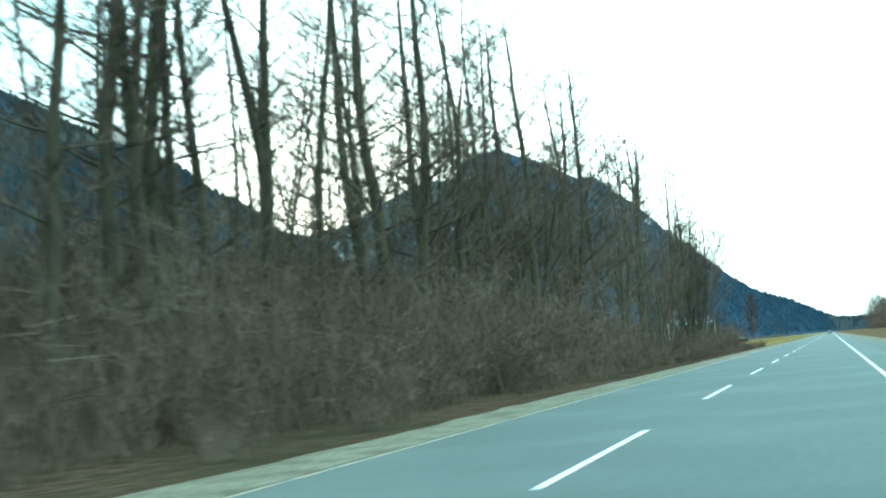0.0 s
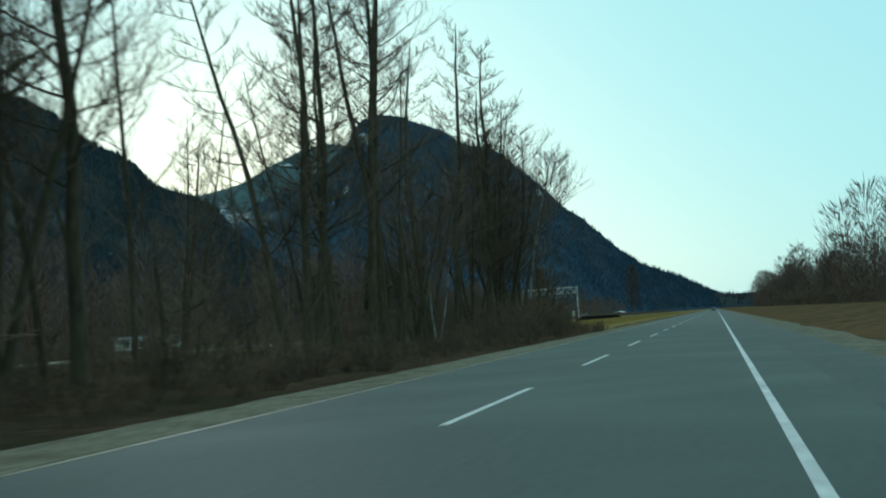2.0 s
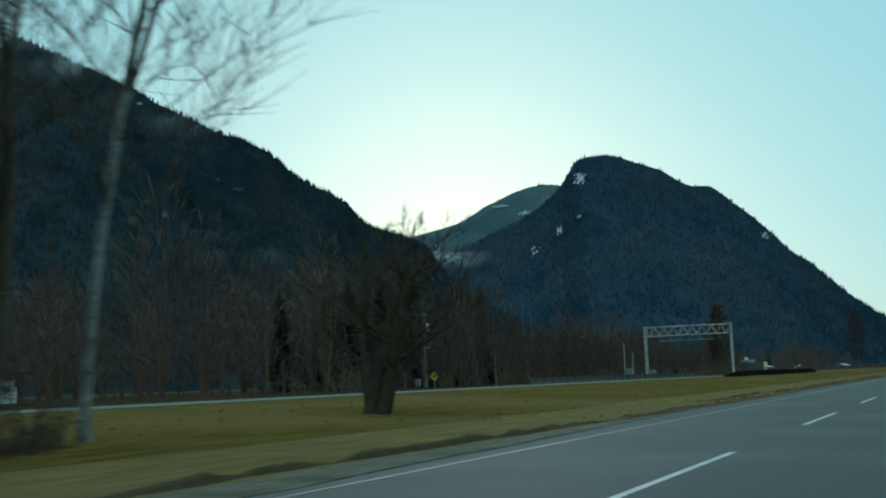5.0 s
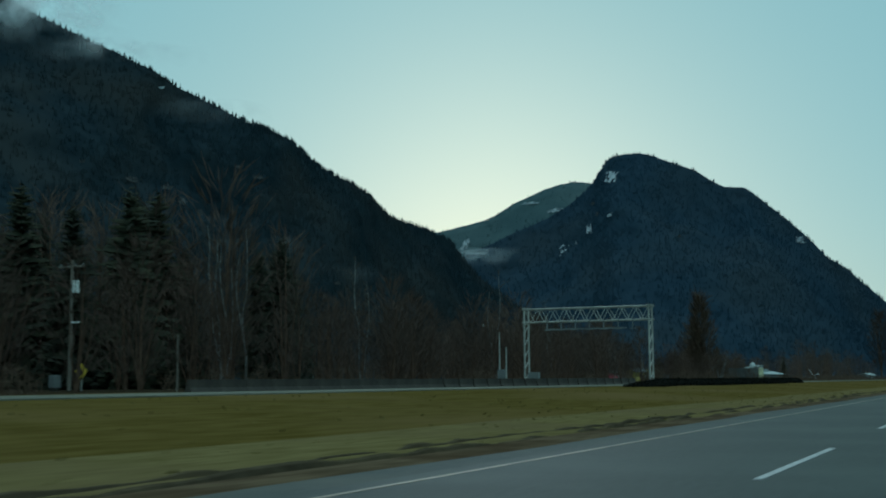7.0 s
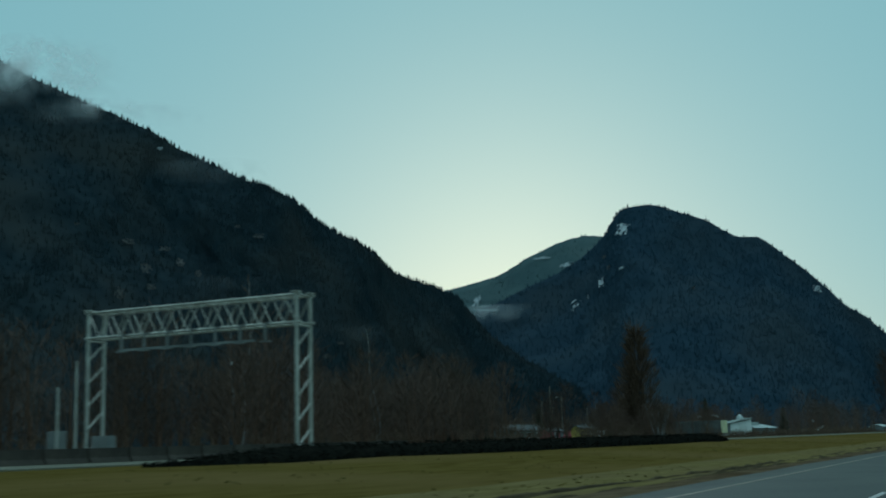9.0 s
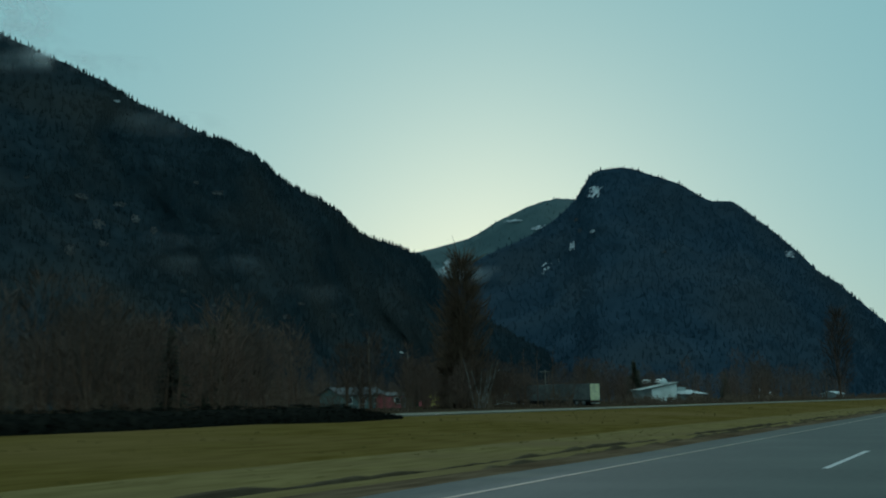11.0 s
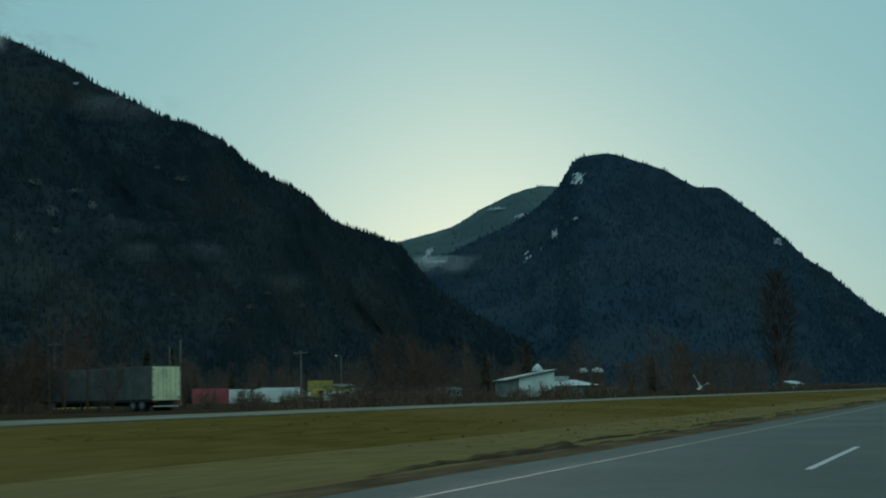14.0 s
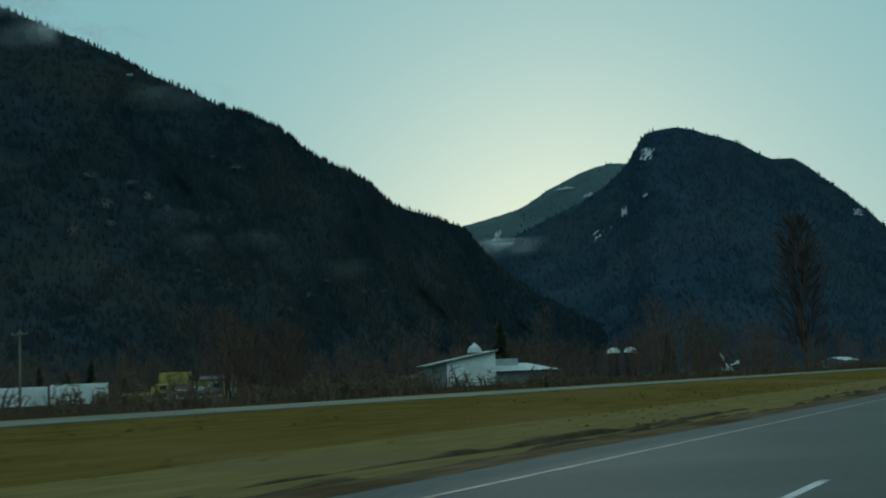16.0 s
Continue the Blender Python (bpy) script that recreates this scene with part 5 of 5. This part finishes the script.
def barn():
    """White barn with one long rising roof, a vent turret and a low annex with a pale roof."""
    b = thing("barn", pose(-95.3, 712.6, 0.5, 0, 0, 45.4), "white barn with a rising roof and low annex", "building")
    L, D, h0, h1 = 11.5, 6.0, 3.5, 5.5
    split = 2.9

    def at(x):
        return h0 + (h1 - h0) * x / L

    # left bay in grey: the shade of a turned side put into the paint
    for name, xa, xb, mat, lab in (("end_wall", 0, split, PAINT_GREY, "left bay of the front, greyed for a shaded side"), ("front_wall", split + 0.02, L, PAINT_WHITE, "")):
        vs = [(xa, 0, 0), (xb, 0, 0), (xb, D, 0), (xa, D, 0), (xa, 0, at(xa)), (xb, 0, at(xb)), (xb, D, at(xb)), (xa, D, at(xa))]
        wall = mesh_ob(name, vs, [(0, 1, 5, 4), (1, 2, 6, 5), (2, 3, 7, 6), (3, 0, 4, 7), (4, 5, 6, 7), (3, 2, 1, 0)], mat, b, lab)
        n = int((xb - xa) / 0.75)
        for k in range(n):
            x = xa + 0.3 + k * 0.75
            part("batten", box_bm((x, -0.035, 0.1), (x + 0.07, 0.0, at(x) - 0.1)), mat, wall)
    vs = [(-0.5, -0.5, at(-0.5)), (L + 0.4, -0.5, at(L + 0.4)), (L + 0.4, D + 0.4, at(L + 0.4)), (-0.5, D + 0.4, at(-0.5))]
    vs += [(x, y, z + 0.22) for x, y, z in vs]
    roof = mesh_ob("roof", vs, [(0, 1, 2, 3)[::-1], (4, 5, 6, 7), (0, 1, 5, 4), (1, 2, 6, 5), (2, 3, 7, 6), (3, 0, 4, 7)], ROOF_GREEN, b)
    bm = bmesh.new()
    bmesh.ops.create_cone(bm, cap_ends=True, segments=14, radius1=1.3, radius2=0.9, depth=0.9, matrix=Matrix.Translation((L - 2.6, 3.0, h1 + 0.5)))
    bmesh.ops.create_cone(bm, cap_ends=True, segments=14, radius1=1.0, radius2=0.1, depth=0.8, matrix=Matrix.Translation((L - 2.6, 3.0, h1 + 1.25)))
    part("vent_turret", bm, ROOF_PALE, roof)
    part("corner_board", box_bm((split - 0.08, -0.06, 0), (split + 0.08, -0.036, at(split) - 0.05)), ROOF_DARK, b)
    part("fascia", rod_bm((-0.5, -0.52, at(-0.5) - 0.02), (L + 0.4, -0.52, at(L + 0.4) - 0.02), 0.1, sides=6), ROOF_DARK, roof, "dark eaves board")
    annex = part("annex_wall", box_bm((L + 0.02, 1.5, 0), (L + 10.5, 7, 2.2)), PAINT_GREY, b)
    part("clerestory", box_bm((L + 0.1, 3.4, 3.0), (L + 5.2, 5.4, 4.3)), ROOF_PALE, annex)
    vs = [(L + 0.02, 0.6, 2.2), (L + 11.5, 0.6, 2.2), (L + 11.5, 8.0, 2.2), (L + 0.02, 8.0, 2.2), (L + 0.02, 4.4, 3.5), (L + 7.0, 4.4, 3.5)]
    mesh_ob("annex_roof", vs, [(0, 1, 5, 4), (1, 2, 5), (2, 3, 4, 5), (3, 0, 4), (3, 2, 1, 0)], ROOF_PALE, annex)
    for k in range(9):
        x = split + 0.5 + k * 1.4
        part("fence_post", box_bm((x, -3.1, -0.3), (x + 0.1, -3.0, 1.1)), POLE_WOOD, b)
    for z in (0.5, 0.95):
        part("fence_rail", box_bm((split + 0.5, -3.06, z), (split + 0.5 + 8 * 1.4, -3.02, z + 0.1)), POLE_WOOD, b)
    return b


barn()


def silo(x, y):
    s = thing("silo", pose(x, y, 0.6), "dark farm silo with a white domed cap", "silo", "pair of silos")
    part("body", rod_bm((0, 0, -0.3), (0, 0, 10.2), 2.7, sides=24), RUBBER, s)
    for k in range(6):
        part("hoop", rod_bm((0, 0, 1.2 + k * 1.6), (0, 0, 1.3 + k * 1.6), 2.76, sides=24), RUBBER, s)
    bm = bmesh.new()
    bmesh.ops.create_uvsphere(bm, u_segments=24, v_segments=10, radius=2.75, matrix=Matrix.Translation((0, 0, 10.2)) @ Matrix.Diagonal((1, 1, 0.75, 1)))
    part("dome", bm, PAINT_WHITE, s, "white dome", smooth=True)


silo(-180, 1020)
silo(-173, 1022)


def boom_lift():
    """Parked lift with a raised white boom."""
    b = thing("boom_lift", pose(-88, 863, 0.5, 0, 0, 20), "white boom lift with its arm raised", "machine")
    part("base", box_bm((-1.4, -0.9, 0.35), (1.4, 0.9, 1.3), 0.08), PAINT_WHITE, b)
    part("lower_boom", rod_bm((0.4, 0, 1.2), (-1.6, 0, 5.4), 0.24, sides=8), PAINT_WHITE, b)
    part("upper_boom", rod_bm((0.3, 0, 1.6), (2.6, 0, 2.6), 0.2, sides=8), PAINT_WHITE, b)
    part("basket", box_bm((2.5, -0.6, 2.2), (3.3, 0.6, 3.2), 0.05), PAINT_WHITE, b)
    for s in (-1, 1):
        for x in (-1.0, 1.0):
            wheel(b, (x, s * 0.95, 0.38), 0.4, 0.28)


boom_lift()


def car(x, y):
    """Dark hatchback ahead in the lane, seen from behind."""
    c = thing("car", pose(x, y, 0.0), "dark blue hatchback ahead in the lane", "car")
    prof = [(-2.1, 0.32), (-2.15, 0.75), (-1.95, 1.0), (-1.5, 1.42), (-0.6, 1.5), (0.35, 1.45), (1.1, 0.98), (1.95, 0.82), (2.1, 0.55), (2.05, 0.3)]
    bm = bmesh.new()
    rings = []
    for x0, k in ((-0.86, 0), (-0.82, 1), (0.82, 1), (0.86, 0)):
        rings.append([bm.verts.new((x0 * (0.86 if z > 1.05 else 1.0), yy, z + 0.0 * k)) for yy, z in prof])
    for a, b in zip(rings, rings[1:]):
        for i in range(len(prof)):
            j = (i + 1) % len(prof)
            bm.faces.new((a[i], a[j], b[j], b[i]))
    bm.faces.new(rings[0][::-1])
    bm.faces.new(rings[-1])
    bmesh.ops.recalc_face_normals(bm, faces=bm.faces)
    body = part("body", bm, CAR_PAINT, c)
    vs = [(-0.62, -1.93, 1.04), (0.62, -1.93, 1.04), (0.56, -1.57, 1.38), (-0.56, -1.57, 1.38)]
    mesh_ob("rear_window", [(a, b - 0.012, z + 0.012) for a, b, z in vs], [(0, 1, 2, 3)], WINDOW, body)
    for s in (-1, 1):
        part("tail_lamp", box_bm((s * 0.72 - 0.1, -2.16, 0.78), (s * 0.72 + 0.1, -2.05, 0.98), 0.02), LAMP_RED, body)
        for wy in (-1.35, 1.3):
            wheel(c, (s * 0.76, wy, 0.31), 0.31, 0.2, "X")
    part("bumper", box_bm((-0.85, -2.2, 0.35), (0.85, -2.06, 0.58), 0.03), RUBBER, body)
    part("number_plate", box_bm((-0.26, -2.17, 0.66), (0.26, -2.152, 0.78)), PAINT_WHITE, body)
    return c


car(-0.6, 585)


# ---- low house behind the far carriageway ----
gabled_house(-103.5, 269.8, 12, 6.0, 2.0, 0.6, 34.5, PAINT_WHITE, ROOF_DARK, "long low white house under the leafless trees", 4, z=0.3)


# ---- snow and mist on the mountains ----
def snow_patch(c, n, w, h, seed):
    """A ragged field of old snow lying on the slope at c with normal n."""
    c, n = Vector(c), Vector(n).normalized()
    u = Vector((0, 0, 1)).cross(n).normalized()
    v = n.cross(u)
    verts, faces, index = [], [], {}
    m = 22
    for j in range(m + 1):
        for i in range(m + 1):
            a, b = i / m - 0.5, j / m - 0.5
            index[i, j] = len(verts)
            jit = 6 * noise.noise(Vector((i * 0.7, j * 0.7, seed)))
            verts.append(c + u * (a * w + jit * 0.3) + v * (b * h) + n * (8 + jit * 0.4))
    for j in range(m):
        for i in range(m):
            a, b = (i + 0.5) / m - 0.5, (j + 0.5) / m - 0.5
            k = noise.fractal(Vector((a * 5.5 + seed * 4.3, b * 4.0, seed)), 1.0, 2.0, 3) + 0.28 - 2.0 * (a * a + b * b)
            if k > 0.05:
                faces.append((index[i, j], index[i + 1, j], index[i + 1, j + 1], index[i, j + 1]))
    ob = mesh_ob("snow_patch", verts, faces, SNOW)
    return tagged(ob, "ragged patch of old snow on the slope", "snow", "snow patches on the mountains", "stuff")


def rock_outcrop(c, n, w, h, seed):
    """Bare grey rock breaking through the forest: a snow-field shape in stone."""
    ob = snow_patch(c, n, w, h, seed)
    ob.name = "rock_outcrop"
    ob.data.materials[0] = ROCK
    return tagged(ob, "small bare grey rock outcrop in the forest", "rock", "rock outcrops on the mountains", "stuff")


PEAK_N, NEAR_N = (-0.1, -0.75, 0.65), (0.6, -0.45, 0.65)
for k, (c, n, w, h) in enumerate((
    ((-1136, 3933, 661), PEAK_N, 48, 62), ((-1266, 3841, 413), PEAK_N, 56, 120), ((-1796, 4219, 503), PEAK_N, 34, 64),
    ((-1442, 4239, 609), PEAK_N, 60, 30), ((-560, 4039, 429), (0.4, -0.6, 0.65), 30, 34), ((-1178, 3825, 478), PEAK_N, 28, 46),
    ((-1091, 3760, 507), PEAK_N, 16, 20), ((-1567, 4308, 654), PEAK_N, 80, 18), ((-1275, 3766, 346), PEAK_N, 14, 30),
    ((-1760, 2146, 625), NEAR_N, 44, 14),
    ((-1692, 2312, 658), NEAR_N, 14, 12), ((-1230, 3850, 440), PEAK_N, 14, 30),
)):
    snow_patch(c, n, w, h, k + 1)


for k, (c, w, h) in enumerate((
    ((-1593, 2103, 408), 26, 18), ((-1518, 2173, 367), 18, 26), ((-1559, 2172, 399), 26, 16), ((-1478, 2180, 341), 14, 22), ((-1511, 2062, 341), 22, 30), ((-1461, 1934, 275), 20, 34), ((-1467, 2025, 297), 18, 22), ((-1470, 2374, 445), 26, 16),
    ((-1356, 2115, 210), 14, 10), ((-1301, 2432, 206), 16, 12), ((-1286, 2351, 173), 24, 16), ((-1309, 2576, 190), 18, 14), ((-1265, 2258, 143), 14, 12),
    ((-1323, 2164, 186), 12, 10), ((-1318, 2667, 198), 14, 10), ((-1593, 1855, 369), 22, 14), ((-1622, 1982, 428), 20, 10), ((-1491, 2328, 462), 14, 10),
)):
    rock_outcrop(c, NEAR_N, w, h, k + 31)
for k, (c, w, h) in enumerate((((-1198, 3922, 574), 16, 22), ((-1153, 3821, 522), 14, 22), ((-861, 3712, 422), 16, 14))):
    rock_outcrop(c, PEAK_N, w, h, k + 51)


def mist_material():
    m = bpy.data.materials.new("thin_mist")
    m.use_nodes = True
    n, l = m.node_tree.nodes, m.node_tree.links
    n.clear()
    out = n.new("ShaderNodeOutputMaterial")
    mix = n.new("ShaderNodeMixShader")
    clear = n.new("ShaderNodeBsdfTransparent")
    both = n.new("ShaderNodeAddShader")
    d1 = n.new("ShaderNodeBsdfDiffuse")
    d2 = n.new("ShaderNodeBsdfTranslucent")
    d1.inputs["Color"].default_value = (0.5, 0.5, 0.5, 1)
    d2.inputs["Color"].default_value = (0.4, 0.4, 0.4, 1)
    co = n.new("ShaderNodeTexCoord")
    at = n.new("ShaderNodeAttribute")
    at.attribute_name = "veil"
    nz = n.new("ShaderNodeTexNoise")
    nz.inputs["Scale"].default_value, nz.inputs["Detail"].default_value = 0.017, 6
    mr = n.new("ShaderNodeMapRange")
    mr.inputs["From Min"].default_value, mr.inputs["From Max"].default_value = 0.36, 0.66
    mul = n.new("ShaderNodeMath")
    mul.operation = "MULTIPLY"
    l.new(co.outputs["Object"], nz.inputs["Vector"])
    l.new(nz.outputs["Fac"], mr.inputs["Value"])
    l.new(mr.outputs[0], mul.inputs[0])
    l.new(at.outputs["Fac"], mul.inputs[1])
    l.new(d1.outputs[0], both.inputs[0])
    l.new(d2.outputs[0], both.inputs[1])
    l.new(mul.outputs[0], mix.inputs["Fac"])
    l.new(clear.outputs[0], mix.inputs[1])
    l.new(both.outputs[0], mix.inputs[2])
    l.new(mix.outputs[0], out.inputs["Surface"])
    return m


MIST = mist_material()


def mist_wisp(c, n, w, h, dense, seed):
    """A thin sheet of mist hanging along the slope, fading to nothing at its rim."""
    c, n = Vector(c), Vector(n).normalized()
    u = Vector((0, 0, 1)).cross(n).normalized()
    v = n.cross(u)
    m, verts, faces, dens = 18, [], [], []
    for j in range(m + 1):
        for i in range(m + 1):
            a, b = 2 * i / m - 1, 2 * j / m - 1
            bulge = 30 * (1 - a * a) * (1 - b * b) + 14 * noise.noise(Vector((a * 2, b * 2, seed)))
            verts.append(c + u * a * w / 2 + v * (b * h / 2 + 0.18 * h * noise.noise(Vector((a * 1.5, seed, 0)))) + n * (110 + bulge))
            dens.append(1.2 * dense * max(0, 1 - a * a) ** 1.4 * max(0, 1 - b * b) ** 1.4)
    for j in range(m):
        for i in range(m):
            k = j * (m + 1) + i
            faces.append((k, k + 1, k + m + 2, k + m + 1))
    ob = mesh_ob("mist", verts, faces, MIST, smooth=True)
    at = ob.data.attributes.new("veil", "FLOAT", "POINT")
    at.data.foreach_set("value", dens)
    ob.visible_shadow = False
    return tagged(ob, "thin wisp of grey mist along the slope", "mist", "mist wisps on the mountains", "stuff")


NEAR_F, PEAK_F = (0.62, -0.78, 0.12), (0.29, -0.95, 0.1)
for k, (c, n, w, h, dense) in enumerate((
    ((-1890, 2060, 760), NEAR_F, 520, 170, 0.75), ((-1740, 2233, 690), NEAR_F, 380, 60, 0.36), ((-1600, 2396, 580), NEAR_F, 260, 60, 0.16),
    ((-1376, 2240, 250), NEAR_F, 260, 46, 0.05), ((-1329, 2480, 214), NEAR_F, 190, 50, 0.05), ((-1400, 2150, 285), NEAR_F, 180, 40, 0.045),
    ((-1520, 3740, 380), PEAK_F, 340, 60, 0.4),
)):
    mist_wisp(c, n, w, h, dense, k * 1.7)
